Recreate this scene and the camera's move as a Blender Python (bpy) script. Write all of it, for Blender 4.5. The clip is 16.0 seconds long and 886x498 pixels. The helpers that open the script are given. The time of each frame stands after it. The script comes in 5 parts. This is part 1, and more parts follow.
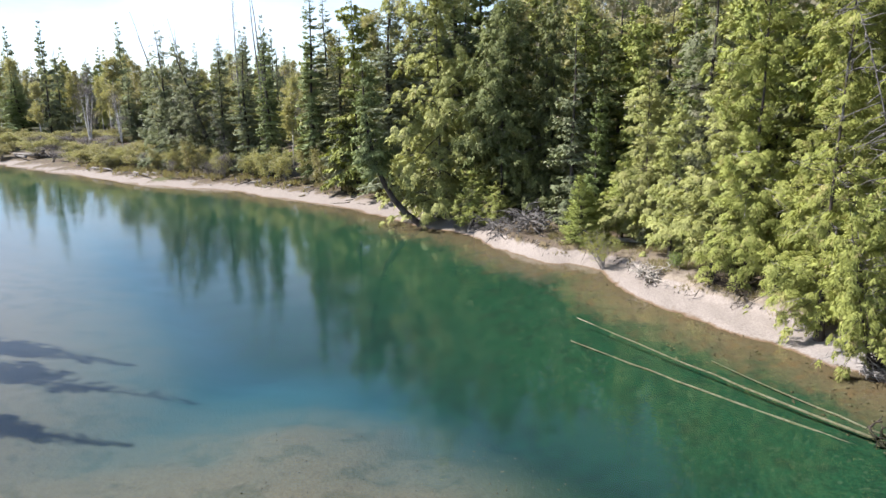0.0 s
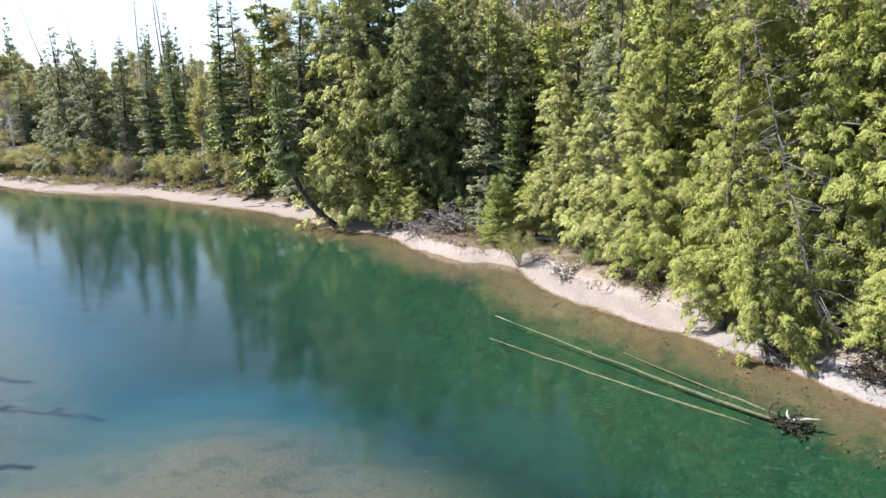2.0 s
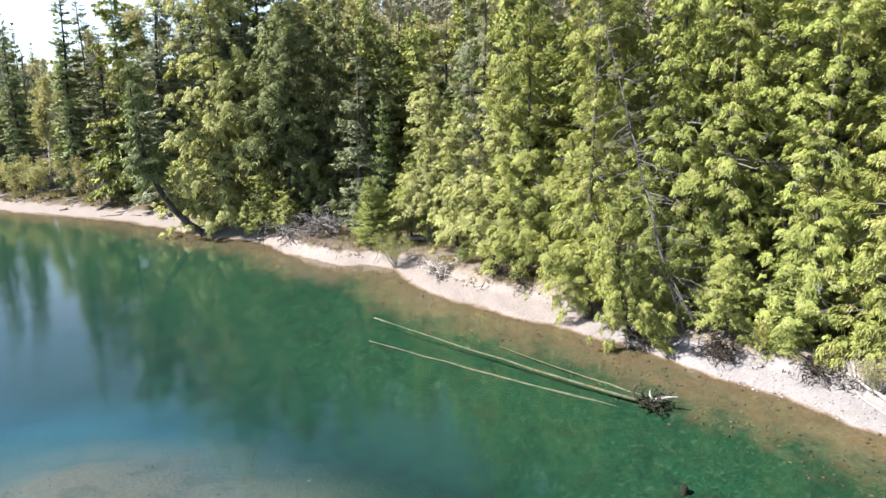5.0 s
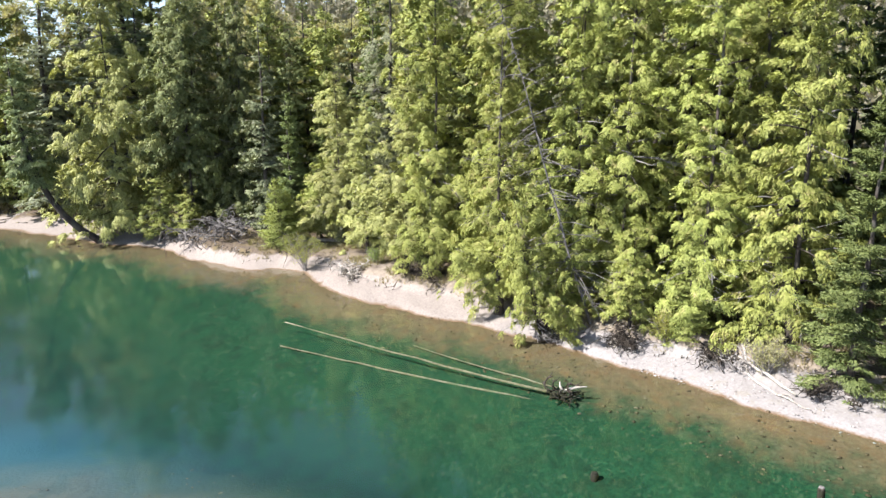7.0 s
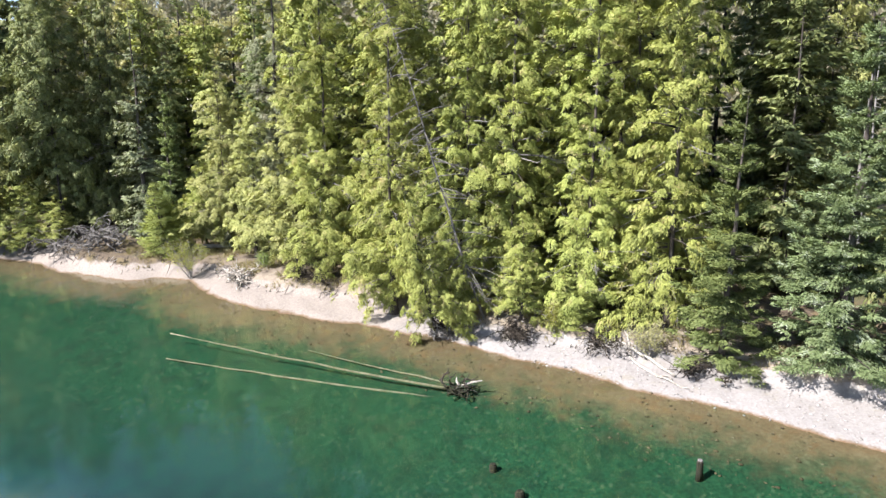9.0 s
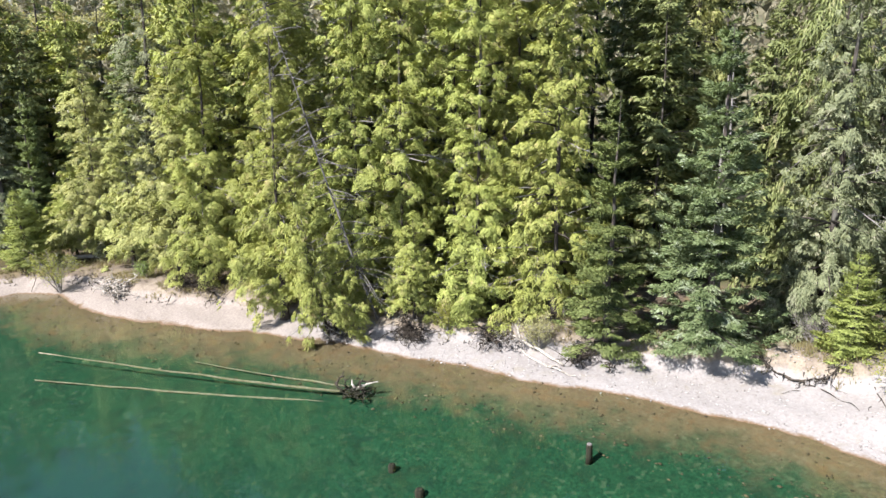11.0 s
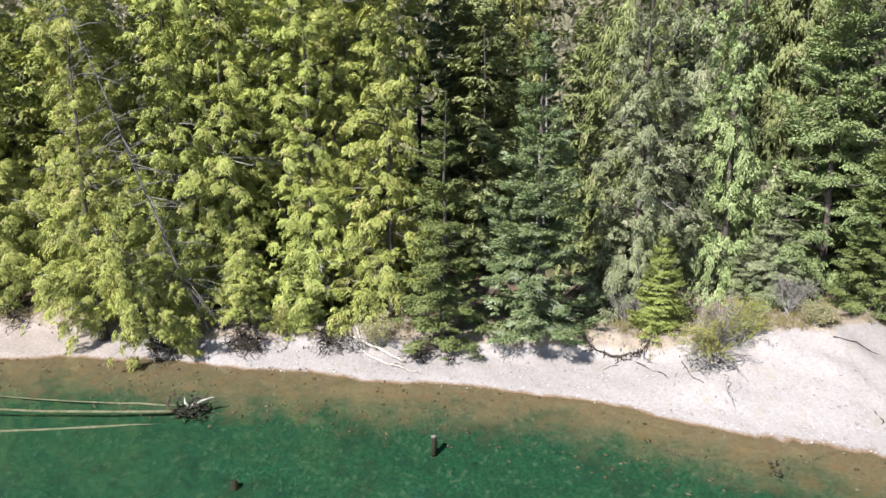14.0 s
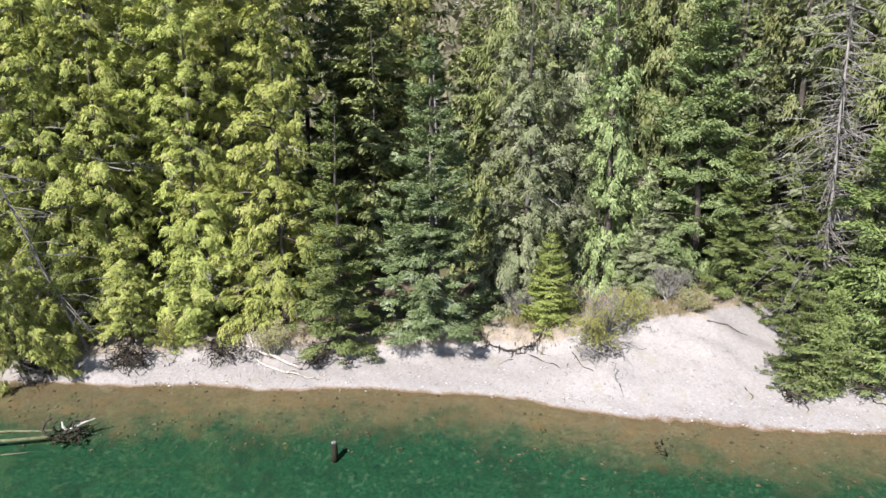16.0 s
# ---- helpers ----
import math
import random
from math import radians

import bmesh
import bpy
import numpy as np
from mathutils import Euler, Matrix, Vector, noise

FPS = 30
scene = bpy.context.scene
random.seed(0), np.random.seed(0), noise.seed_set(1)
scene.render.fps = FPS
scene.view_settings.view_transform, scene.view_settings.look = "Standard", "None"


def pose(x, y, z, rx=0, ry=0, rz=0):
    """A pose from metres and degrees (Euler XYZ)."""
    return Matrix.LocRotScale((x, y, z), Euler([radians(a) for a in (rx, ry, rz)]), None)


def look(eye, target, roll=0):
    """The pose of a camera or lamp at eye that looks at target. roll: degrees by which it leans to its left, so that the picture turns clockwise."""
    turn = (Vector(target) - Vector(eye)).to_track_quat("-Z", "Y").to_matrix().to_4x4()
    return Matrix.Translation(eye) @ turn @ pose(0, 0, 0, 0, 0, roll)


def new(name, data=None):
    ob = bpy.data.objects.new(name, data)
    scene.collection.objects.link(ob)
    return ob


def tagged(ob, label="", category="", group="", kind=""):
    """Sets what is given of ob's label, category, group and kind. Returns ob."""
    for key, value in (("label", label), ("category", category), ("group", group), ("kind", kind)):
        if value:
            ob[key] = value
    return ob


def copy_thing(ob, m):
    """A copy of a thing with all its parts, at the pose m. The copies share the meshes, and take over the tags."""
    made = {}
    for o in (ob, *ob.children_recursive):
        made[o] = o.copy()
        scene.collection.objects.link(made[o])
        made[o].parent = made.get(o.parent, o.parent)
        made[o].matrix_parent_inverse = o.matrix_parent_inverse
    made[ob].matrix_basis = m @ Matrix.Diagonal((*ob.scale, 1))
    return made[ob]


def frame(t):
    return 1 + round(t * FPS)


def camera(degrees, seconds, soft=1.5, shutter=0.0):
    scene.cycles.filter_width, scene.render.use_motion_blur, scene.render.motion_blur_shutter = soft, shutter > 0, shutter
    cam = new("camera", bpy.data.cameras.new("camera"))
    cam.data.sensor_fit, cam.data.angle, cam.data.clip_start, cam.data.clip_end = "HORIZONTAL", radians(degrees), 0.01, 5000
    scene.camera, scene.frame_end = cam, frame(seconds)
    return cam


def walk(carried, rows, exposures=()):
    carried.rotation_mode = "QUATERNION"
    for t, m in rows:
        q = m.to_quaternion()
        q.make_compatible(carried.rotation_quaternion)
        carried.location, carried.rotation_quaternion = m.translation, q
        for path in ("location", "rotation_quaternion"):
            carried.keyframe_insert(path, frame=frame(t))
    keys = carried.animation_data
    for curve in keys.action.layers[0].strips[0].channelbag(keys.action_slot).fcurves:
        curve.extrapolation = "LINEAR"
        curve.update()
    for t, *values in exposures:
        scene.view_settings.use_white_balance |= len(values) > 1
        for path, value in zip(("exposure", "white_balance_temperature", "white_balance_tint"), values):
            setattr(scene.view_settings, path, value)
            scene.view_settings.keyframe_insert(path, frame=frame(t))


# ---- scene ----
cam = camera(65.1, 16.0, soft=1.5)
walk(cam, [
    (0.0, pose(0, 0, 12, 77.30, 0.47, 0.00)),
    (0.5, pose(0, 0, 12, 77.32, 0.35, -1.67)),
    (1.0, pose(0, 0, 12, 77.32, 0.34, -3.37)),
    (1.5, pose(0, 0, 12, 77.32, 0.32, -5.13)),
    (2.0, pose(0, 0, 12, 77.34, 0.28, -6.87)),
    (2.5, pose(0, 0, 12, 77.35, 0.22, -8.63)),
    (3.0, pose(0, 0, 12, 77.36, 0.23, -10.37)),
    (3.5, pose(0, 0, 12, 77.35, 0.17, -12.15)),
    (4.0, pose(0, 0, 12, 77.38, 0.23, -13.90)),
    (6.5, pose(0, 0, 12, 77.40, 0.10, -22.76)),
    (7.0, pose(0, 0, 12, 77.38, 0.13, -24.81)),
    (7.5, pose(0, 0, 12, 77.41, 0.16, -27.10)),
    (8.0, pose(0, 0, 12, 77.39, 0.12, -29.39)),
    (8.5, pose(0, 0, 12, 77.37, 0.13, -31.67)),
    (9.0, pose(0, 0, 12, 77.35, 0.20, -33.87)),
    (11.5, pose(0, 0, 12, 77.31, 0.23, -45.42)),
    (12.0, pose(0, 0, 12, 77.29, 0.24, -47.74)),
    (12.5, pose(0, 0, 12, 77.30, 0.25, -50.06)),
    (13.0, pose(0, 0, 12, 77.30, 0.28, -52.36)),
    (13.5, pose(0, 0, 12, 77.28, 0.29, -54.65)),
    (14.0, pose(0, 0, 12, 77.29, 0.31, -56.96)),
    (14.5, pose(0, 0, 12, 77.28, 0.32, -59.27)),
    (15.0, pose(0, 0, 12, 77.26, 0.33, -61.83)),
    (15.5, pose(0, 0, 12, 77.25, 0.35, -63.90)),
    (16.0, pose(0, 0, 12, 77.34, 0.37, -65.91)),
], exposures=[(0.0, 1.34, 6350, 12.5), (2.0, 1.44, 6350, 12.5), (4.0, 1.56, 6350, 12.5), (6.5, 1.64, 6350, 12.5), (9.0, 1.64, 6350, 12.5),
              (11.5, 1.52, 6350, 12.5), (13.5, 1.44, 6350, 12.5), (16.0, 1.34, 6350, 12.5)])

# ---------------------------------------------------------------- light
SUN_AZ, SUN_EL = -85.0, 43.0          # degrees, clockwise from +y; height above the horizon
world = bpy.data.worlds.new("sky")
scene.world = world
world.use_nodes = True
wn, wl = world.node_tree.nodes, world.node_tree.links
wn.clear()
w_out = wn.new("ShaderNodeOutputWorld")
w_bg = wn.new("ShaderNodeBackground")
w_sky = wn.new("ShaderNodeTexSky")
w_sky.sky_type = "NISHITA"
w_sky.sun_disc = False
w_sky.sun_elevation = radians(SUN_EL)
w_sky.sun_rotation = radians(SUN_AZ)
w_sky.air_density, w_sky.dust_density, w_sky.ozone_density = 0.85, 0.15, 2.6
w_tc = wn.new("ShaderNodeTexCoord")
w_map = wn.new("ShaderNodeMapping")
w_map.inputs["Scale"].default_value = (1.0, 1.0, 3.2)
w_noise = wn.new("ShaderNodeTexNoise")
w_noise.inputs["Scale"].default_value = 2.3
w_noise.inputs["Detail"].default_value = 7
w_noise.inputs["Roughness"].default_value = 0.55
w_ramp = wn.new("ShaderNodeMapRange")
w_ramp.inputs["From Min"].default_value, w_ramp.inputs["From Max"].default_value = 0.36, 0.62
w_mix = wn.new("ShaderNodeMix")
w_mix.data_type = "RGBA"
w_mix.inputs["B"].default_value = (7.4, 8.4, 9.6, 1)
wl.new(w_tc.outputs["Generated"], w_map.inputs["Vector"])
wl.new(w_map.outputs["Vector"], w_noise.inputs["Vector"])
wl.new(w_noise.outputs["Fac"], w_ramp.inputs["Value"])
w_sep = wn.new("ShaderNodeSeparateXYZ")
w_low = wn.new("ShaderNodeMapRange")          # fair-weather cloud thins out towards the zenith
w_low.interpolation_type = "SMOOTHSTEP"
for key, value in (("From Min", 0.10), ("From Max", 0.45), ("To Min", 0.7), ("To Max", 0.10)):
    w_low.inputs[key].default_value = value
w_fac = wn.new("ShaderNodeMath")
w_fac.operation = "MULTIPLY"
wl.new(w_tc.outputs["Generated"], w_sep.inputs["Vector"])
wl.new(w_sep.outputs["Z"], w_low.inputs["Value"])
wl.new(w_ramp.outputs["Result"], w_fac.inputs[0])
wl.new(w_low.outputs["Result"], w_fac.inputs[1])
wl.new(w_fac.outputs["Value"], w_mix.inputs["Factor"])
wl.new(w_sky.outputs["Color"], w_mix.inputs["A"])
wl.new(w_mix.outputs["Result"], w_bg.inputs["Color"])
wl.new(w_bg.outputs["Background"], w_out.inputs["Surface"])
w_bg.inputs["Strength"].default_value = 0.078

sun_data = bpy.data.lights.new("sun", "SUN")
sun_data.energy, sun_data.angle, sun_data.color = 5.0, radians(0.53), (1.0, 0.97, 0.925)
sun = new("sun", sun_data)
sd = Vector((math.sin(radians(SUN_AZ)) * math.cos(radians(SUN_EL)), math.cos(radians(SUN_AZ)) * math.cos(radians(SUN_EL)), math.sin(radians(SUN_EL))))
sun.matrix_world = look(sd * 300, (0, 0, 0))


# ---------------------------------------------------------------- materials
class Nodes:
    """A small builder for node materials."""

    def __init__(self, name):
        self.mat = bpy.data.materials.new(name)
        self.mat.use_nodes = True
        self.n, self.l = self.mat.node_tree.nodes, self.mat.node_tree.links
        self.n.clear()
        self.out = self.n.new("ShaderNodeOutputMaterial")

    def add(self, kind, **sockets):
        node = self.n.new(kind)
        for key, value in sockets.items():
            self.put(node, key.replace("_", " "), value)
        return node

    def put(self, node, key, value):
        if isinstance(value, bpy.types.NodeSocket):
            self.l.new(value, node.inputs[key])
        else:
            node.inputs[key].default_value = value

    def coord(self):
        return self.n.new("ShaderNodeNewGeometry").outputs["Position"]

    def obj(self):
        return self.n.new("ShaderNodeTexCoord").outputs["Object"]

    def noise(self, vec, scale, detail=4, rough=0.55):
        return self.add("ShaderNodeTexNoise", Vector=vec, Scale=scale, Detail=detail, Roughness=rough).outputs["Fac"]

    def stretch(self, vec, sx, sy, sz):
        return self.add("ShaderNodeMapping", Vector=vec, Scale=(sx, sy, sz)).outputs["Vector"]

    def ramp(self, fac, *stops):
        node = self.n.new("ShaderNodeValToRGB")
        while len(node.color_ramp.elements) < len(stops):
            node.color_ramp.elements.new(0.5)
        for e, (p, c) in zip(node.color_ramp.elements, stops):
            e.position, e.color = p, (*c, 1)
        self.l.new(fac, node.inputs["Fac"])
        return node.outputs["Color"]

    def range(self, fac, a, b, c=0.0, d=1.0):
        node = self.n.new("ShaderNodeMapRange")
        node.interpolation_type = "SMOOTHSTEP"
        for key, value in zip(("From Min", "From Max", "To Min", "To Max"), (a, b, c, d)):
            node.inputs[key].default_value = value
        self.l.new(fac, node.inputs["Value"])
        return node.outputs["Result"]

    def mix(self, fac, a, b, how="MIX"):
        node = self.n.new("ShaderNodeMix")
        node.data_type, node.blend_type = "RGBA", how
        for key, value in (("Factor", fac), ("A", a), ("B", b)):
            if isinstance(value, tuple):
                value = (*value, 1)
            self.put(node, key, value)
        return node.outputs["Result"]

    def math(self, how, a, b=0.0):
        node = self.n.new("ShaderNodeMath")
        node.operation = how
        for i, value in enumerate((a, b)):
            if isinstance(value, bpy.types.NodeSocket):
                self.l.new(value, node.inputs[i])
            else:
                node.inputs[i].default_value = value
        return node.outputs["Value"]

    def attr(self, name):
        node = self.n.new("ShaderNodeAttribute")
        node.attribute_name = name
        return node.outputs["Fac"]

    def bump(self, height, strength, distance):
        return self.add("ShaderNodeBump", Height=height, Strength=strength, Distance=distance).outputs["Normal"]

    def surface(self, colour, rough=0.8, normal=None, spec=0.3):
        b = self.add("ShaderNodeBsdfPrincipled", Roughness=rough)
        self.put(b, "Base Color", (*colour, 1) if isinstance(colour, tuple) else colour)
        b.inputs["Specular IOR Level"].default_value = spec
        if normal is not None:
            self.l.new(normal, b.inputs["Normal"])
        self.l.new(b.outputs["BSDF"], self.out.inputs["Surface"])
        return self.mat


def foliage(name, dark, mid, bright, dry, dryness=0.12, thin=0.2):
    """Leaf sprays: colour differs from spray to spray, from limb to limb and from tree to tree; light shines through them."""
    m = Nodes(name)
    geo = m.n.new("ShaderNodeNewGeometry")
    info = m.n.new("ShaderNodeObjectInfo")
    rnd = geo.outputs["Random Per Island"]
    big = m.noise(m.obj(), 0.9, 3)
    clump = m.noise(m.obj(), 2.6, 2)
    fac = m.math("ADD", m.math("MULTIPLY", rnd, 0.30), m.math("ADD", m.math("MULTIPLY", big, 0.40), m.math("MULTIPLY", clump, 0.40)))
    col = m.ramp(fac, (0.18, dark), (0.52, mid), (0.9, bright))
    old = m.range(m.noise(m.obj(), 1.7, 2), 0.62 - dryness * 0.5, 0.78)
    col = m.mix(m.math("MULTIPLY", old, m.range(rnd, 0.2, 0.6)), col, dry)
    hsv = m.add("ShaderNodeHueSaturation", Color=col)
    m.put(hsv, "Value", m.range(info.outputs["Random"], 0.0, 1.0, 0.88, 1.10))
    m.put(hsv, "Hue", m.range(info.outputs["Random"], 0.0, 1.0, 0.495, 0.508))
    col = hsv.outputs["Color"]
    b = m.add("ShaderNodeBsdfPrincipled", Roughness=0.6)
    b.inputs["Specular IOR Level"].default_value = 0.2
    m.l.new(col, b.inputs["Base Color"])
    t = m.add("ShaderNodeBsdfTranslucent", Color=m.mix(1.0, col, (1.0, 1.0, 0.6), "MULTIPLY"))
    mx = m.add("ShaderNodeMixShader", Fac=thin)
    m.l.new(b.outputs["BSDF"], mx.inputs[1])
    m.l.new(t.outputs["BSDF"], mx.inputs[2])
    m.l.new(mx.outputs["Shader"], m.out.inputs["Surface"])
    return m.mat


def bark(name, dark, light, scale=6.0, lichen=None):
    m = Nodes(name)
    v = m.stretch(m.obj(), 1, 1, 0.18)
    n1 = m.noise(v, scale, 6, 0.65)
    n2 = m.noise(m.obj(), 0.8, 3)
    col = m.mix(m.range(n1, 0.3, 0.7), dark, light)
    if lichen:
        col = m.mix(m.range(n2, 0.5, 0.7), col, lichen)
    return m.surface(col, 0.9, m.bump(n1, 0.6, 0.03), 0.15)


CEDAR = foliage("cedar_foliage", (0.055, 0.075, 0.020), (0.255, 0.278, 0.070), (0.375, 0.390, 0.108), (0.38, 0.30, 0.15), 0.2, 0.15)
# darker copy of the cedar green, with forest shade put into the colour
CEDAR_SHADE = foliage("cedar_foliage_shade", (0.042, 0.055, 0.022), (0.145, 0.165, 0.06), (0.32, 0.33, 0.13), (0.28, 0.23, 0.14))
OLIVE = foliage("old_cedar_foliage", (0.085, 0.095, 0.032), (0.30, 0.31, 0.102), (0.47, 0.465, 0.18), (0.44, 0.38, 0.23), 0.14, 0.16)
FIR = foliage("fir_foliage", (0.038, 0.056, 0.020), (0.125, 0.160, 0.050), (0.28, 0.315, 0.12), (0.26, 0.25, 0.14), 0.0, 0.17)
LIGHTFIR = foliage("light_fir_foliage", (0.055, 0.075, 0.032), (0.19, 0.235, 0.095), (0.40, 0.44, 0.20), (0.34, 0.31, 0.19), 0.1, 0.17)
# far conifers paled: distance haze is put into the leaf colour
HAZEFIR = foliage("pale_spruce_foliage", (0.11, 0.13, 0.085), (0.24, 0.265, 0.165), (0.39, 0.415, 0.27), (0.32, 0.28, 0.2), 0.1, 0.3)
MIDFIR = foliage("mid_green_fir_foliage", (0.045, 0.066, 0.028), (0.145, 0.185, 0.072), (0.30, 0.34, 0.15), (0.30, 0.28, 0.17), 0.05, 0.17)
LIMEFIR = foliage("lime_fir_foliage", (0.075, 0.09, 0.024), (0.225, 0.255, 0.066), (0.38, 0.395, 0.125), (0.36, 0.31, 0.12), 0.08, 0.3)
BLUEFIR = foliage("blue_fir_foliage", (0.040, 0.064, 0.028), (0.135, 0.182, 0.076), (0.30, 0.355, 0.175), (0.42, 0.46, 0.36), 0.2, 0.2)
SPRUCE = foliage("spruce_foliage", (0.05, 0.062, 0.034), (0.160, 0.178, 0.092), (0.31, 0.325, 0.185), (0.36, 0.32, 0.25), 0.2, 0.17)
# bud colour lightened as well, with some distance haze in it
BUDS = foliage("budding_leaves", (0.20, 0.19, 0.09), (0.36, 0.335, 0.165), (0.48, 0.44, 0.24), (0.36, 0.30, 0.20), 0.25, 0.4)
BIRCHLEAF = foliage("birch_leaves", (0.11, 0.15, 0.045), (0.21, 0.255, 0.085), (0.33, 0.38, 0.15), (0.30, 0.31, 0.14), 0.1, 0.4)
WILLOW = foliage("willow_leaves", (0.18, 0.17, 0.085), (0.33, 0.31, 0.15), (0.44, 0.41, 0.21), (0.36, 0.29, 0.20), 0.35, 0.4)
SHRUB = foliage("yellow_shrub_leaves", (0.14, 0.155, 0.035), (0.29, 0.30, 0.075), (0.44, 0.43, 0.13), (0.34, 0.25, 0.10), 0.2, 0.4)
GRASS = foliage("dry_grass", (0.12, 0.10, 0.05), (0.22, 0.18, 0.095), (0.32, 0.27, 0.155), (0.14, 0.16, 0.055), 0.3, 0.4)
TWIGS = foliage("bare_twigs", (0.10, 0.085, 0.075), (0.19, 0.165, 0.15), (0.30, 0.275, 0.255), (0.20, 0.165, 0.14), 0.1, 0.05)
HILLWOOD = foliage("far_hill_woods", (0.120, 0.110, 0.075), (0.200, 0.180, 0.115), (0.280, 0.250, 0.170), (0.100, 0.140, 0.060), 0.35, 0.2)
BARK = bark("conifer_bark", (0.026, 0.021, 0.018), (0.085, 0.07, 0.06), 6.0, (0.10, 0.10, 0.085))
GREYBARK = bark("weathered_grey_wood", (0.10, 0.09, 0.082), (0.28, 0.26, 0.24), 9.0)
DEADGREY = bark("dead_twig_wood", (0.075, 0.068, 0.062), (0.19, 0.175, 0.165), 9.0)
PALEWOOD = bark("bleached_driftwood", (0.20, 0.175, 0.145), (0.42, 0.385, 0.34), 9.0)
LOGWOOD = bark("waterlogged_peeled_log", (0.13, 0.105, 0.065), (0.27, 0.23, 0.16), 5.0, (0.12, 0.13, 0.075))
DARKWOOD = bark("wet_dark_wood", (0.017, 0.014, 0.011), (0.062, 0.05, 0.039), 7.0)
BIRCHBARK = bark("white_birch_bark", (0.35, 0.33, 0.30), (0.72, 0.70, 0.66), 4.0)


def ground_material():
    """Lake bed, gravel beach and forest floor; the masks are heights and a stored share of litter."""
    m = Nodes("ground_earth")
    p = m.coord()
    z = m.add("ShaderNodeSeparateXYZ", Vector=p).outputs["Z"]
    fine = m.noise(p, 9.0, 6, 0.7)
    mid = m.noise(p, 1.3, 5, 0.6)
    big = m.noise(p, 0.22, 4, 0.5)
    cells = m.add("ShaderNodeTexVoronoi", Vector=p, Scale=7.0)
    stone = cells.outputs["Color"]
    stone_v = m.add("ShaderNodeSeparateColor", Color=stone).outputs["Red"]
    # beach: pale dry gravel and sand
    beach = m.mix(m.range(fine, 0.25, 0.75), (0.184, 0.164, 0.152), (0.246, 0.225, 0.213))
    beach = m.mix(m.math("MULTIPLY", stone_v, 0.22), beach, (0.32, 0.312, 0.308))
    beach = m.mix(m.math("MULTIPLY", m.range(mid, 0.56, 0.72), 0.45), beach, (0.19, 0.165, 0.11))
    sandy = m.mix(m.range(fine, 0.3, 0.7), (0.185, 0.154, 0.132), (0.275, 0.238, 0.208))
    beach = m.mix(m.attr("sand"), beach, sandy)
    # forest floor: needles, dry grass and earth
    floor = m.mix(m.range(fine, 0.3, 0.7), (0.05, 0.037, 0.027), (0.14, 0.108, 0.078))
    floor = m.mix(m.range(mid, 0.45, 0.65), floor, (0.125, 0.095, 0.052))
    floor = m.mix(m.math("MULTIPLY", m.range(big, 0.55, 0.7), 0.6), floor, (0.075, 0.09, 0.027))
    floor = m.mix(m.math("MULTIPLY", m.attr("turf"), m.range(fine, 0.2, 0.8, 0.45, 1.0)), floor, m.mix(m.range(mid, 0.35, 0.65), (0.18, 0.145, 0.115), (0.28, 0.235, 0.185)))
    floor = m.mix(m.attr("wooded"), floor, m.mix(m.range(mid, 0.35, 0.65), (0.035, 0.05, 0.02), (0.09, 0.085, 0.045)))
    land = m.mix(m.range(m.math("ADD", m.attr("litter"), m.math("MULTIPLY", m.math("SUBTRACT", mid, 0.5), 0.9)), 0.35, 0.65), beach, floor)
    # lake bed: wet rim, brown shelf of gravel, then weed and silt painted with the water's depth tint
    shelf = m.mix(m.range(fine, 0.2, 0.8), (0.105, 0.071, 0.040), (0.185, 0.125, 0.070))
    shelf = m.mix(m.math("MULTIPLY", m.range(stone_v, 0.7, 0.95), 0.3), shelf, (0.20, 0.15, 0.095))
    shelf = m.mix(m.math("MULTIPLY", m.range(mid, 0.5, 0.7), 0.5), shelf, (0.17, 0.085, 0.035))
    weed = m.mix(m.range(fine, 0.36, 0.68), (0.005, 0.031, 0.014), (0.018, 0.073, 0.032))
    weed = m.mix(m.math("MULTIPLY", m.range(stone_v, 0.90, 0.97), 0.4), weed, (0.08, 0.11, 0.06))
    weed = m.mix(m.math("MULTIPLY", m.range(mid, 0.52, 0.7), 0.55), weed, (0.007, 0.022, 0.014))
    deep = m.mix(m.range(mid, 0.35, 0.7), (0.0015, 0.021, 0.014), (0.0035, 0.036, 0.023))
    patch = m.noise(p, 0.55, 4, 0.65)
    weed = m.mix(m.math("MULTIPLY", m.range(patch, 0.52, 0.68), 0.6), weed, (0.010, 0.026, 0.013))
    shelf = m.mix(m.math("MULTIPLY", m.range(patch, 0.55, 0.7), 0.45), shelf, (0.055, 0.05, 0.022))
    marl = m.mix(m.range(fine, 0.3, 0.7), (0.110, 0.085, 0.060), (0.175, 0.138, 0.098))
    marl = m.mix(m.math("MULTIPLY", m.range(mid, 0.58, 0.72), 0.6), marl, (0.07, 0.062, 0.045))
    marl = m.mix(m.math("MULTIPLY", m.range(patch, 0.5, 0.62), 0.45), marl, (0.052, 0.055, 0.036))
    marl = m.mix(m.math("MULTIPLY", m.range(stone_v, 0.72, 0.9), 0.4), marl, (0.16, 0.135, 0.10))
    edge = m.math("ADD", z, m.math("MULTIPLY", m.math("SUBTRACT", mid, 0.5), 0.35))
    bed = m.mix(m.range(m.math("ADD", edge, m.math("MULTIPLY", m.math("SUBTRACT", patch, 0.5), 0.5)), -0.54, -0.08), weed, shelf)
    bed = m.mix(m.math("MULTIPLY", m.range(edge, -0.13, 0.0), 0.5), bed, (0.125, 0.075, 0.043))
    # deep water's light loss is painted here: bed turns dark green, then blue
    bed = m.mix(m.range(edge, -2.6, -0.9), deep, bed)
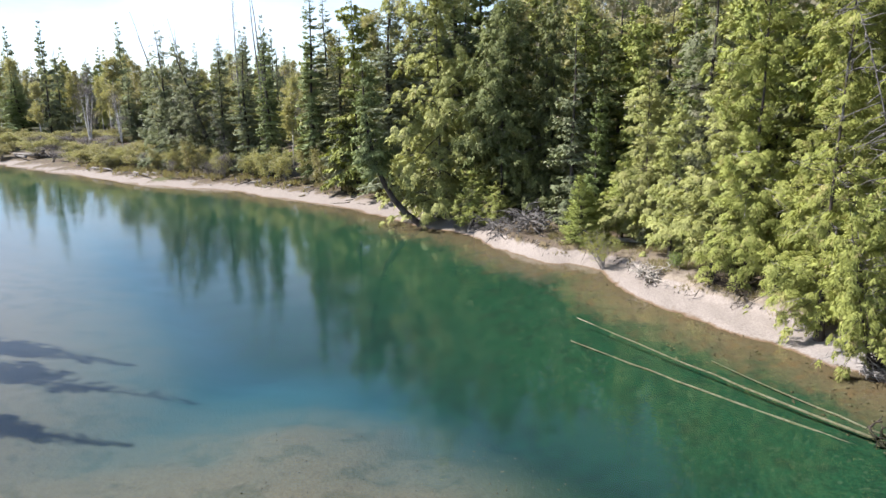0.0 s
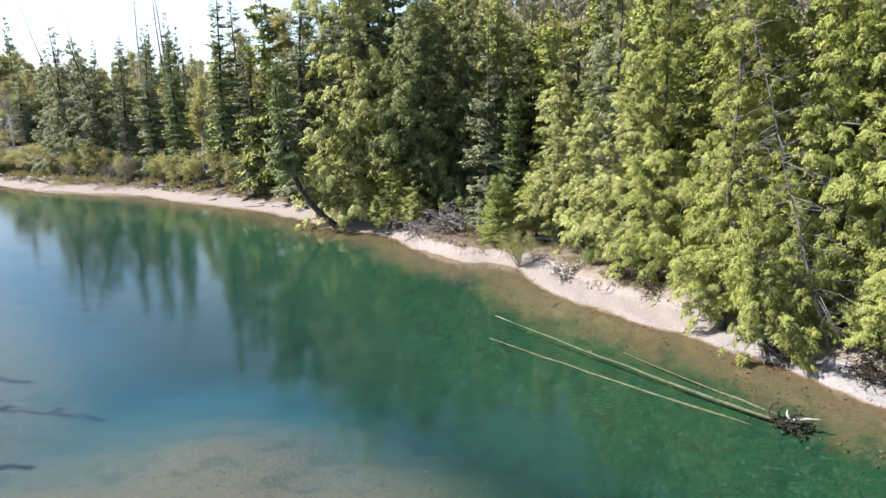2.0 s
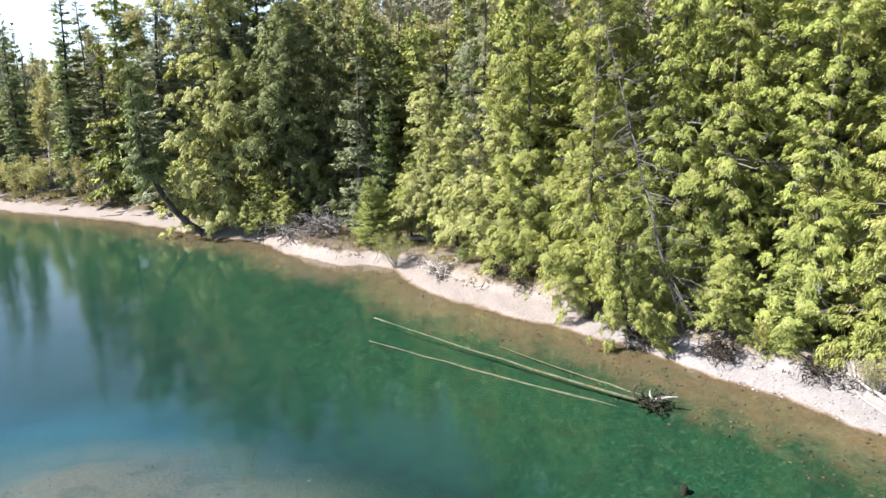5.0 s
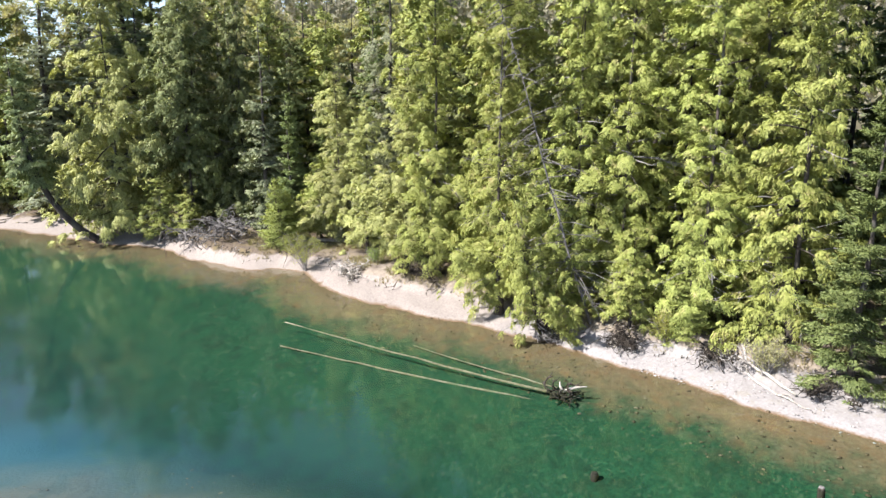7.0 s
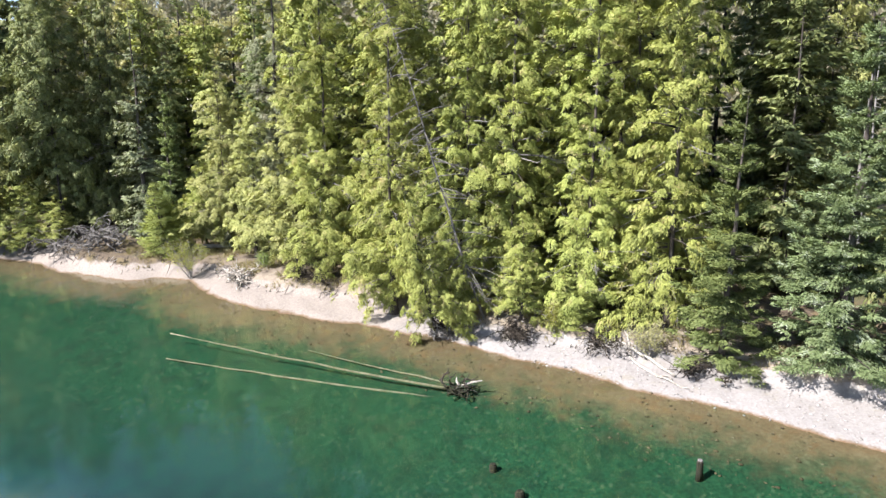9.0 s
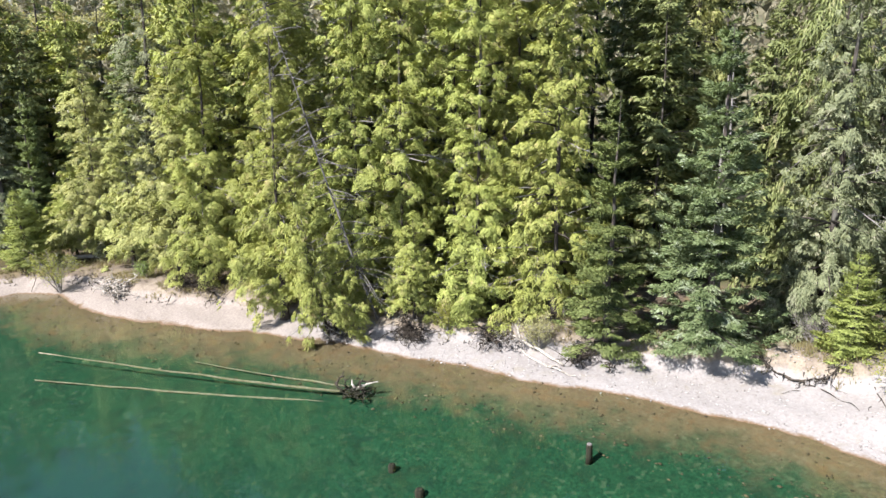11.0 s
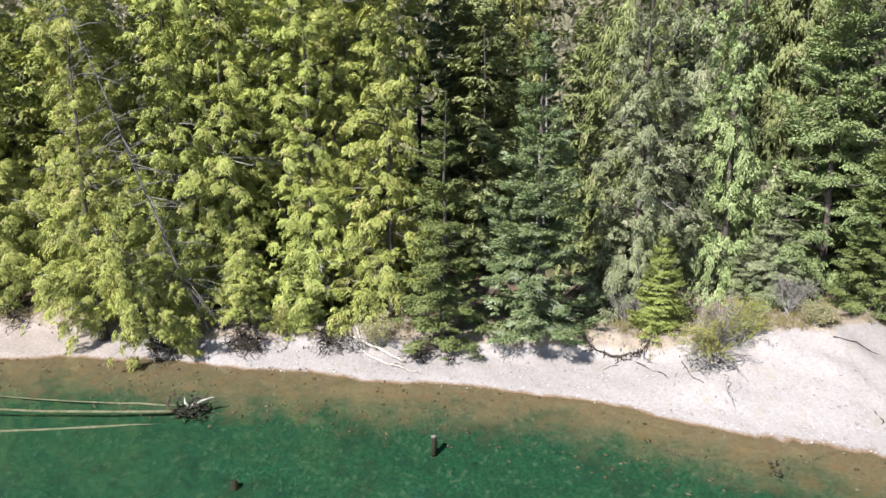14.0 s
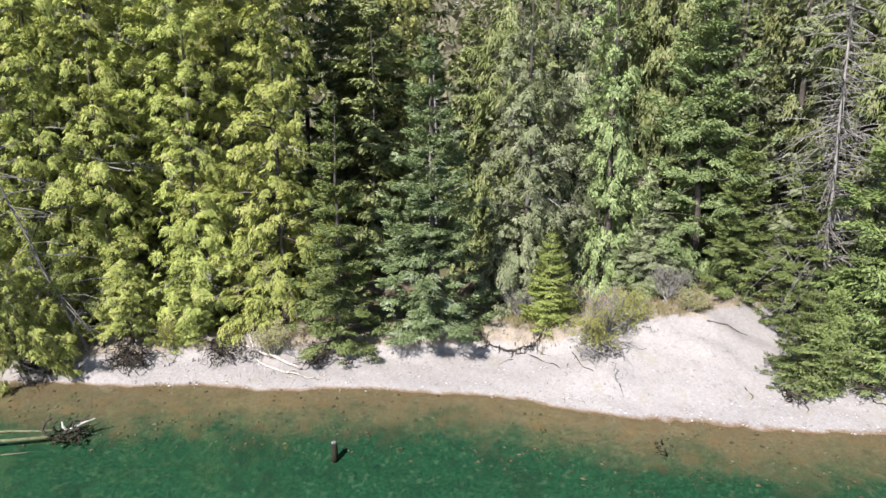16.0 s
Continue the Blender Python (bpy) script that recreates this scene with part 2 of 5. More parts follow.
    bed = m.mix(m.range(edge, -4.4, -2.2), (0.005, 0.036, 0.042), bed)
    # shoal sand painted turquoise and blue for light scattered in the water
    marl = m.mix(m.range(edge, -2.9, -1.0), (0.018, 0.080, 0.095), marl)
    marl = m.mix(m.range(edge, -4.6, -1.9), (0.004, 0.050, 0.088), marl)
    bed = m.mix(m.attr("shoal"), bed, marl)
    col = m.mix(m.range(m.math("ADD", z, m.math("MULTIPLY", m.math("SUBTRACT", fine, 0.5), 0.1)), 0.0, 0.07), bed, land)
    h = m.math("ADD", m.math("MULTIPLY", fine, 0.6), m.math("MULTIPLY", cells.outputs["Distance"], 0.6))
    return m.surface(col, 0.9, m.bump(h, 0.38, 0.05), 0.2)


def water_material():
    m = Nodes("lake_water")
    p = m.coord()
    rip = m.add("ShaderNodeTexNoise", Vector=m.stretch(p, 1.0, 1.0, 1.0), Scale=1.6, Detail=3.0, Roughness=0.5).outputs["Fac"]
    swell = m.noise(p, 0.25, 2)
    nrm = m.bump(m.math("ADD", m.math("MULTIPLY", rip, 0.5), swell), 0.14, 0.12)
    fres = m.add("ShaderNodeFresnel", IOR=1.333, Normal=nrm).outputs["Fac"]
    gl = m.add("ShaderNodeBsdfGlossy", Roughness=0.055, Normal=nrm)
    gl.inputs["Color"].default_value = (1, 1, 1, 1)
    tr = m.add("ShaderNodeBsdfTransparent")
    tr.inputs["Color"].default_value = (0.89, 0.97, 0.945, 1)
    mx = m.add("ShaderNodeMixShader", Fac=fres)
    m.l.new(tr.outputs["BSDF"], mx.inputs[1])
    m.l.new(gl.outputs["BSDF"], mx.inputs[2])
    m.l.new(mx.outputs["Shader"], m.out.inputs["Surface"])
    return m.mat


def stone_material():
    m = Nodes("beach_pebbles")
    rnd = m.n.new("ShaderNodeNewGeometry").outputs["Random Per Island"]
    col = m.ramp(rnd, (0.0, (0.15, 0.135, 0.125)), (0.3, (0.22, 0.20, 0.188)), (0.7, (0.27, 0.255, 0.242)), (1.0, (0.36, 0.35, 0.34)))
    n = m.noise(m.obj(), 18, 4)
    return m.surface(m.mix(m.range(n, 0.3, 0.8, 0, 0.3), col, (0.3, 0.25, 0.2)), 0.85, m.bump(n, 0.3, 0.02))


def bedstone_material():
    m = Nodes("lake_bed_stones")
    rnd = m.n.new("ShaderNodeNewGeometry").outputs["Random Per Island"]
    col = m.ramp(rnd, (0.0, (0.04, 0.03, 0.018)), (0.5, (0.10, 0.072, 0.04)), (0.9, (0.13, 0.10, 0.06)), (1.0, (0.17, 0.14, 0.09)))
    return m.surface(col, 0.9)


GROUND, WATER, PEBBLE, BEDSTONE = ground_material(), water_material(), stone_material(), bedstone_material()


# ---------------------------------------------------------------- the lie of the land
def spline(points, n=8):
    """A smooth line through points."""
    p = np.array(points, float)
    p = np.vstack([2 * p[0] - p[1], p, 2 * p[-1] - p[-2]])
    out = []
    for a, b, c, d in zip(p[:-3], p[1:-2], p[2:-1], p[3:]):
        for t in np.linspace(0, 1, n, endpoint=False):
            out.append(0.5 * (2 * b + (c - a) * t + (2 * a - 5 * b + 4 * c - d) * t * t + (3 * b - a - 3 * c + d) * t ** 3))
    out.append(p[-2])
    return np.array(out)


SHORE = spline([(-420, 250), (-260, 196), (-170, 163), (-122, 144), (-95, 133), (-78, 124.5), (-62.7, 113.7), (-50.6, 102.9), (-40, 94.5), (-27.8, 88.7), (-23, 84.3), (-13.4, 76.3),
                (-5.2, 66.8), (-2.3, 62.5), (1.8, 59), (4.3, 53.3), (7.2, 48.5), (9.4, 47.6), (10.7, 46), (10.8, 41.8), (11.9, 38.2),
                (14.1, 34.6), (15.7, 31.7), (17.3, 29), (18.7, 25.9), (20, 22.2), (21.5, 18), (23, 14.2), (24.2, 10.8), (24.7, 7.5),
                (25, 3.8), (25.7, -0.2), (26.4, -3), (27.1, -5.2), (28.2, -8.5), (29.4, -13.5), (31.2, -22), (34.5, -38), (39, -66), (46, -120), (58, -220), (75, -420)])
WEST = spline([(-60, -420), (-26, -40), (-23, 0), (-24, 20), (-34, 40), (-60, 75), (-110, 112), (-200, 140), (-420, 205)])


def signed(px, py, line):
    """Distance of points from a line, positive on its left, and how far along the line the nearest place lies."""
    best = np.full(px.shape, 1e18)
    side = np.zeros(px.shape)
    along = np.zeros(px.shape)
    for i, (a, b) in enumerate(zip(line[:-1], line[1:])):
        d = b - a
        t = np.clip(((px - a[0]) * d[0] + (py - a[1]) * d[1]) / (d @ d), 0, 1)
        ex, ey = px - a[0] - t * d[0], py - a[1] - t * d[1]
        q = ex * ex + ey * ey
        m = q < best
        best[m] = q[m]
        side[m] = np.sign(d[0] * ey - d[1] * ex)[m]
        along[m] = (i + t[m]) / (len(line) - 1)
    return np.sqrt(best) * side, along


def lumps(px, py, scale, seed, octaves=3):
    """Smooth random relief, about -1 to 1."""
    rs = np.random.RandomState(seed)
    out = np.zeros(px.shape)
    for o in range(octaves):
        for k in range(5):
            a = rs.uniform(0, math.tau)
            f = (2 ** o) * rs.uniform(0.6, 1.4) / scale
            out += np.sin(f * (px * math.cos(a) + py * math.sin(a)) * math.tau + rs.uniform(0, math.tau)) * 0.5 ** o / 3.2
    return out


def smooth(v, a, b):
    t = np.clip((v - a) / (b - a), 0, 1)
    return t * t * (3 - 2 * t)


BEACH_W = ([-60, -6, -2.5, -0.3, 1.1, 2.5, 4, 5.5, 7, 8, 9.5, 11, 16, 21, 24, 28, 31, 36, 41, 44, 48, 54, 58, 62, 70, 80, 95, 105, 130], [6.0, 7.5, 8.8, 8.2, 6.9, 5.7, 5.0, 4.4, 3.7, 3.4, 3.6, 3.4, 3.0, 2.6, 1.6, 1.3, 2.2, 3.0, 2.6, 2.8, 1.6, 1.2, 1.6, 4.2, 5.0, 2.6, 2.0, 1.4, 0.9])
BANK_H = ([-60, -6, 0, 4, 8, 12, 18, 26, 34, 44, 56, 66, 80, 130], [2.0, 2.1, 2.5, 2.4, 1.7, 1.3, 1.2, 1.1, 1.0, 0.9, 1.1, 1.2, 1.0, 0.8])


def terrain(px, py):
    """Height of the ground, share of litter, share of the near shoal, shares of sand, woodland floor and dry turf."""
    px, py = np.asarray(px, float), np.asarray(py, float)
    d1, _ = signed(px, py, SHORE)
    d1 = d1 + 0.24 * lumps(px, py, 2.6, 3) * np.exp(-np.abs(d1) / 6)
    d2, _ = signed(px, py, WEST)
    # land beyond the shore
    w = np.interp(py, *BEACH_W) * (1 + 0.13 * lumps(px, py, 5.0, 5))
    bank = np.interp(py, *BANK_H)
    rel = d1 / w
    low = 0.42 * bank
    bluff = smooth(py, 9, 3)
    z_beach = low * np.clip(rel, 0, 1) ** 0.8
    z_step = low + (bank - low) * smooth(rel, 0.9, 1.12)
    z_slope = bank * np.clip(rel, 0, 1) ** 1.15
    land = np.where(rel < 0.9, z_beach, z_step)
    land = land * (1 - bluff) + np.where(rel < 1, z_slope, bank) * bluff
    inner = np.clip(d1 - w, 0, None)
    land = land + 0.03 * np.clip(inner, 0, 40) + 0.22 * lumps(px, py, 6.0, 7) * smooth(inner, 0.5, 6) + 0.035 * lumps(px, py, 1.2, 8)
    az = np.degrees(np.arctan2(px, py))
    hill = smooth(inner, 110, 420) * (6 + 34 * smooth(az, -10, 8)) + 20 * smooth(inner, 52, 150) * smooth(az, -1, 9)
    land = land + hill
    # land of the near western bank
    west = np.clip(0.22 * d2, None, 2.0) + 0.02 * np.clip(d2 - 9, 0, 60) + 0.03 * lumps(px, py, 1.5, 9)
    # lake bed
    b1 = -np.clip(-d1, 0, None)
    shelf = np.interp(-d1, [0, 0.5, 2.0, 3.6, 6.0, 9.0, 14.0, 30], [0.0, 0.08, 0.22, 0.42, 0.75, 1.3, 2.6, 4.5])
    shelf = shelf * (1 + 0.3 * smooth(py, 26, 10))
    r = np.hypot((px + 8.9) / 1.25, (py - 12.0) / 1.0) + 1.3 * lumps(px, py, 14.0, 12)
    shoal_z = np.interp(r, [0, 6, 10.3, 15, 23, 34], [0.8, 0.95, 1.3, 2.0, 3.3, 6.0])
    wz = np.interp(-d2, [0, 3, 8, 14, 24], [0.0, 0.7, 1.5, 2.3, 6.0])
    depth = np.minimum(np.minimum(shelf, shoal_z), wz)
    bed = -depth + 0.05 * lumps(px, py, 2.5, 13) * np.clip(depth, 0, 1)
    z = np.where(d1 > 0, np.maximum(land, 0.0), np.where(d2 > 0, west, bed))
    far = np.clip(np.hypot(px, py) - 1900, 0, None)
    z = np.where(far > 0, np.maximum(z, 3.0), z)
    litter = np.where(d1 > 0, smooth(rel, 0.86, 1.15), np.where(d2 > 0, smooth(d2, 2, 4), 0))
    litter = np.where(d1 > 0, np.maximum(litter, smooth(-px, 54, 68) * smooth(d1, 0.1, 0.5)), litter)
    litter = np.where(inner > 0, np.maximum(litter, 0.0), litter)
    shoal = smooth(shelf - np.minimum(shoal_z, wz), -0.7, 0.5) * smooth(-d1, 8, 13) * smooth(px + 0.25 * py, 11, 4)
    sand = smooth(py, 26, 34)
    return z, litter, shoal, sand, smooth(inner, 25, 90), smooth(inner, 4.2, 1.2) * smooth(py, 52, 40)


def ground_z(x, y):
    return float(terrain(np.array([x]), np.array([y]))[0][0])


def mesh_of(name, verts, faces, material, normals=None):
    """A mesh of quads or triangles from arrays; normals: how each corner is shaded."""
    me = bpy.data.meshes.new(name)
    verts, faces = np.asarray(verts, np.float32), np.asarray(faces, np.int32)
    k = faces.shape[1]
    me.vertices.add(len(verts))
    me.vertices.foreach_set("co", verts.ravel())
    me.loops.add(faces.size)
    me.loops.foreach_set("vertex_index", faces.ravel())
    me.polygons.add(len(faces))
    me.polygons.foreach_set("loop_start", np.arange(0, faces.size, k, dtype=np.int32))
    me.polygons.foreach_set("loop_total", np.full(len(faces), k, np.int32))
    me.materials.append(material)
    me.update(calc_edges=True)
    if normals is not None:
        me.polygons.foreach_set("use_smooth", np.ones(len(faces), bool))
        me.normals_split_custom_set_from_vertices(np.asarray(normals, np.float32))
    return me


def axis(lo, a, b, hi, step, grow=1.13):
    """Grid lines: even from a to b, wider and wider towards lo and hi."""
    mid = list(np.arange(a, b + step, step))
    s, v, right = step, mid[-1], []
    while v < hi:
        s *= grow
        v += s
        right.append(min(v, hi))
    s, v, left = step, mid[0], []
    while v > lo:
        s *= grow
        v -= s
        left.append(max(v, lo))
    return np.array(left[::-1] + mid + right)


gx, gy = axis(-3500, 8, 35, 3500, 0.33, 1.075), axis(-3000, -9, 50, 3500, 0.33, 1.075)
GX, GY = np.meshgrid(gx, gy)
gz, glit, gsho, gsand, gwood, gturf = terrain(GX.ravel(), GY.ravel())
nx, ny = len(gx), len(gy)
ii = (np.arange(ny - 1)[:, None] * nx + np.arange(nx - 1)[None, :]).ravel()
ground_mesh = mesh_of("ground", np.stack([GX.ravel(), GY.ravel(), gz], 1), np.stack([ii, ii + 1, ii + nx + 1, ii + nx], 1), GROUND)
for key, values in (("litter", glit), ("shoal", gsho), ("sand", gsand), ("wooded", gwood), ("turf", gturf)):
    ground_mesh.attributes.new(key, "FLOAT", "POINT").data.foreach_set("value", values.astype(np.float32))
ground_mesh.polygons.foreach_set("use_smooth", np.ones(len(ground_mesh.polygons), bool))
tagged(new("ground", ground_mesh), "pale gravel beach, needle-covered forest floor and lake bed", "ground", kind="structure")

wx, wy = np.linspace(-420, 60, 25), np.linspace(-420, 260, 35)
WX, WY = np.meshgrid(wx, wy)
ii = (np.arange(34)[:, None] * 25 + np.arange(24)[None, :]).ravel()
water_mesh = mesh_of("water", np.stack([WX.ravel(), WY.ravel(), np.zeros(WX.size)], 1), np.stack([ii, ii + 1, ii + 26, ii + 25], 1), WATER)
tagged(new("water", water_mesh), "calm clear green lake water reflecting trees and sky", "water", kind="structure")


# ---------------------------------------------------------------- trees
def rand_dirs(rs, n):
    v = rs.normal(size=(n, 3))
    return v / np.linalg.norm(v, axis=1, keepdims=True)


def unit(v):
    return v / np.maximum(np.linalg.norm(v, axis=1, keepdims=True), 1e-9)


def kites(rs, p, d, length, width, flat=0.6):
    """Leaf sprays as small pointed blades: from p along d. flat: how far they lie level."""
    n = len(p)
    up = unit(np.tile((0.0, 0.0, 1.0), (n, 1)) * flat + rand_dirs(rs, n) * (1 - flat) * 1.2)
    d = unit(d)
    s = unit(np.cross(d, up))
    length, width = np.reshape(length, (-1, 1)), np.reshape(width, (-1, 1))
    skew = rs.uniform(-0.1, 0.45, (n, 1))
    v = np.stack([p + s * width * 0.5 + d * length * skew, p - s * width * 0.5, p + d * length], 1).reshape(-1, 3)
    return v, np.arange(3 * n).reshape(-1, 3)


def puffed(v, f, out, keep=0.35):
    """Sprays turned to face outwards from their crown, and shaded as part of a rounded tuft: faces and corner normals."""
    a, b, c = v[f[:, 0]], v[f[:, 1]], v[f[:, 2]]
    n = unit(np.cross(b - a, c - a))
    flip = np.sum(n * out, 1) < 0
    n[flip] *= -1
    f = np.where(flip[:, None], f[:, ::-1], f)
    m = unit(n * keep + out * (1 - keep))
    normals = np.zeros(v.shape)
    for k in range(3):
        normals[f[:, k]] = m
    return f, normals


def tube(points, radii, sides=6, base=0):
    """A bent, tapering round bar: vertices and quads."""
    p, r = np.asarray(points, float), np.asarray(radii, float)
    n = len(p)
    t = np.gradient(p, axis=0)
    t = unit(t)
    ref = np.where(np.abs(t[:, 2:3]) > 0.9, np.array([[1.0, 0, 0]]), np.array([[0, 0, 1.0]]))
    a = unit(np.cross(t, ref))
    b = np.cross(t, a)
    ang = np.linspace(0, math.tau, sides, endpoint=False)
    v = p[:, None] + r[:, None, None] * (np.cos(ang)[None, :, None] * a[:, None] + np.sin(ang)[None, :, None] * b[:, None])
    q = []
    for i in range(n - 1):
        for j in range(sides):
            k = (j + 1) % sides
            q.append((base + i * sides + j, base + i * sides + k, base + (i + 1) * sides + k, base + (i + 1) * sides + j))
    for end, flip in ((0, True), (n - 1, False)):
        o = base + end * sides
        if sides == 4:
            q.append((o + 3, o + 2, o + 1, o) if flip else (o, o + 1, o + 2, o + 3))
        elif sides == 6:
            f = [(o, o + 1, o + 2, o + 3), (o, o + 3, o + 4, o + 5)]
            q += [x[::-1] for x in f] if flip else f
        elif sides == 8:
            f = [(o, o + 1, o + 2, o + 3), (o, o + 3, o + 4, o + 7), (o + 4, o + 5, o + 6, o + 7)]
            q += [x[::-1] for x in f] if flip else f
    return v.reshape(-1, 3), q


def tubes(list_of):
    """Several bars in one set of arrays; each entry is (points, radii, sides)."""
    vs, qs, base = [], [], 0
    for points, radii, sides in list_of:
        v, q = tube(points, radii, sides, base)
        vs.append(v)
        qs += q
        base += len(v)
    return np.concatenate(vs), np.array(qs)


def part(name, mesh, parent, label="", kind=""):
    ob = new(name, mesh)
    ob.parent = parent
    return tagged(ob, label, kind=kind)


def solid(name, list_of, material, parent=None, label="", smooth_faces=True):
    v, q = tubes(list_of)
    me = mesh_of(name, v, q, material)
    me.polygons.foreach_set("use_smooth", np.full(len(me.polygons), smooth_faces))
    ob = new(name, me)
    ob.parent = parent
    return tagged(ob, label)


def conifer(name, seed, H, R, leaf, count, shape, length=0.27, width=0.12, bare=0.06, bend=(0, 0), trunk_mat=None, gaps=0.25, bulge=0.0, trunk_r=None, clump=0.0, dead=0):
    """A conifer of trunk, limbs and crown. shape: fir (level tiers), cedar (drooping sprays), spruce (hanging twigs on sagging limbs), thin."""
    rs = np.random.RandomState(seed)
    root = new(name)
    trunk_mat = trunk_mat or BARK
    lean = lambda z: np.stack([bend[0] * (1 - np.exp(-np.asarray(z) / (0.22 * H))), bend[1] * (1 - np.exp(-np.asarray(z) / (0.22 * H)))], -1)
    zs = np.concatenate([[-0.5, 0.0, 0.3], np.linspace(1.0, H * 0.995, 12)])
    wob = np.cumsum(rs.normal(size=(len(zs), 2)) * 0.045, 0)
    r0 = trunk_r or 0.009 * H + 0.05
    rr = r0 * np.clip(1 - zs / H, 0.02, 1) ** 0.8 * (np.where(zs > 0.12 * H, 0.42, 1.0) if shape == "cedar" and not trunk_r else 1.0)
    rr[0], rr[1] = r0 * 1.5, r0 * 1.35
    cen = np.column_stack([lean(np.clip(zs, 0, None)) + wob, zs])
    solid("trunk", [(cen, rr, 8)], trunk_mat, root, "")
    p = {"fir": (0.85, -14, 28, 0.10, 0.16, 0.10), "cedar": (0.62, 4, 42, 0.40, 0.16, 0.6), "spruce": (0.75, -4, 30, 0.32, 0.20, 0.45), "thin": (0.7, -22, 15, 0.12, 0.12, 0.2)}[shape]
    power, e0, e1, sag, lift, hang = p
    nb = min(int(count / (150 if shape == "cedar" else 90)), 420) + 40
    u = np.sort(rs.uniform(0, 1, nb) ** (1.35 if shape == "cedar" and count > 15000 else 1.0))
    if shape == "spruce":
        u = 1 - (1 - u) ** 0.66
    if shape == "thin":
        u = 1 - (1 - u) ** 0.85
    if shape == "fir":
        tiers = max(9, int(H / (0.92 if H < 16 else 0.7)))
        u = np.clip((np.floor(u * tiers) + 0.5 + rs.normal(size=nb) * 0.12) / tiers, 0.0, 0.995)
    az = rs.uniform(0, math.tau, nb)
    lob = 1 + gaps * 0.8 * np.sin(az * 2 + rs.uniform(0, 6) + u * 5) * np.sin(u * 13 + rs.uniform(0, 6) + az)
    taper = (1 - u ** 2.4) ** 0.9 * (0.86 + 0.14 * np.sin(u * 9 + 1)) if shape == "cedar" else (1 - u) ** power
    L = R * taper * (1 - bulge * (1 - np.clip(u / 0.3, 0, 1)) ** 2) * rs.uniform(1 - gaps * 1.6, 1.12, nb) * lob + 0.10
    z0 = H * (bare + (1 - bare) * u * 0.985)
    elev = np.radians(e0 + (e1 - e0) * u + rs.normal(size=nb) * (20 if shape == "cedar" else 8))
    hd = np.stack([np.cos(az), np.sin(az)], 1)
    base = np.column_stack([lean(z0), z0])

    def along(i, s):
        """Points on limbs i at shares s of their length."""
        h = hd[i] * (L[i] * s * np.cos(elev[i]))[:, None]
        z = L[i] * (np.sin(elev[i]) * s - sag * s * s + lift * s ** 4)
        return base[i] + np.column_stack([h, z])

    keep = rs.uniform(0, 1, nb) < min(1, (64 if count > 15000 else 24 if count > 5000 else 4) / nb)
    limbs = []
    for i in np.nonzero(keep)[0]:
        s = np.array([0, 0.35, 0.7, 0.95])
        limbs.append((along(np.full(4, i), s), np.array([1, 0.7, 0.4, 0.12]) * (0.012 + 0.011 * L[i]), 4))
    if limbs:
        tagged(solid("limb_mass", limbs, trunk_mat, root), kind="stuff")
    if dead:
        # bare grey branches that stick out between the green ones
        bars = []
        for i in rs.choice(np.nonzero((u > 0.02) & (u < 0.8))[0], dead):
            q = along(np.full(4, i), np.array([0.1, 0.5, 0.85, 1.12])) + rs.normal(size=(4, 3)) * 0.08
            bars.append((q, np.array([0.028, 0.02, 0.012, 0.005]), 4))
            for k in range(5):
                o = q[1] + (q[3] - q[1]) * rs.uniform(0, 0.95)
                e = o + (unit((q[3] - q[1])[None])[0] * 0.5 + rs.normal(size=3) * 0.5) * rs.uniform(0.2, 0.6)
                bars.append((np.array([o, e]), np.array([0.011, 0.004]), 4))
        tagged(solid("dead_branch_mass", bars, GREYBARK, root, "bare grey dead branches"), kind="stuff")
    if clump:
        # sprays gather in rounded tufts along the limbs, with gaps between them
        ra, rb, rc, fall = {"fir": (0.62, 0.44, 0.15, 0.35), "spruce": (0.62, 0.40, 0.20, 0.6), "cedar": (0.60, 0.44, 0.17, 0.75)}[shape]
        rad = (0.31 if shape == "cedar" else 0.36) * clump
        each = 1.25 * math.pi * rad * rad * ra * rb * 4.2 / (length * width * 0.5)
        nt = int(count / each)
        share = L ** 0.4 if shape == "fir" else L * (0.45 + 0.55 * L / max(R, 0.1))
        ti = np.sort(rs.choice(nb, nt, p=share / share.sum()))
        s = rs.uniform(0.0, 1.0, nt) ** (0.8 if shape == "fir" else 0.6) * 0.98 + 0.04
        size = rad * np.clip(0.42 + 0.9 * L[ti] / R, 0.35, 1.0) * (0.45 + 1.1 * rs.uniform(0, 1, nt) ** 1.6)
        c = along(ti, s) + rs.normal(size=(nt, 3)) * (size * np.array([[0.5], [0.5], [0.25 if shape == "fir" else 0.6]])).T
        fwd = unit(along(ti, np.minimum(s + 0.06, 1.06)) - along(ti, s))
        lat = np.column_stack([-hd[ti][:, 1], hd[ti][:, 0], np.zeros(nt)])
        fwd = unit(fwd + rand_dirs(rs, nt) * (0.15 if shape == "fir" else 0.75) - np.array([[0, 0, 0.0 if shape == "fir" else 0.35]]))
        lat = unit(np.cross(fwd, np.cross(lat, fwd)) + rand_dirs(rs, nt) * (0.1 if shape == "fir" else 0.45))
        upw = unit(np.cross(fwd, lat))
        upw[upw[:, 2] < 0] *= -1
        per = np.maximum(6, each * (size / rad) ** 2 * rs.uniform(0.7, 1.2, nt)).astype(int)
        k = np.repeat(np.arange(nt), per)
        q = rand_dirs(rs, len(k)) * rs.uniform(0.35, 1.0, (len(k), 1))
        rim = q[:, 0] ** 2 + q[:, 1] ** 2
        off = (fwd[k] * (q[:, :1] * ra) + lat[k] * (q[:, 1:2] * rb) + upw[k] * (q[:, 2:] * rc)) * (size[k] * 1.9)[:, None]
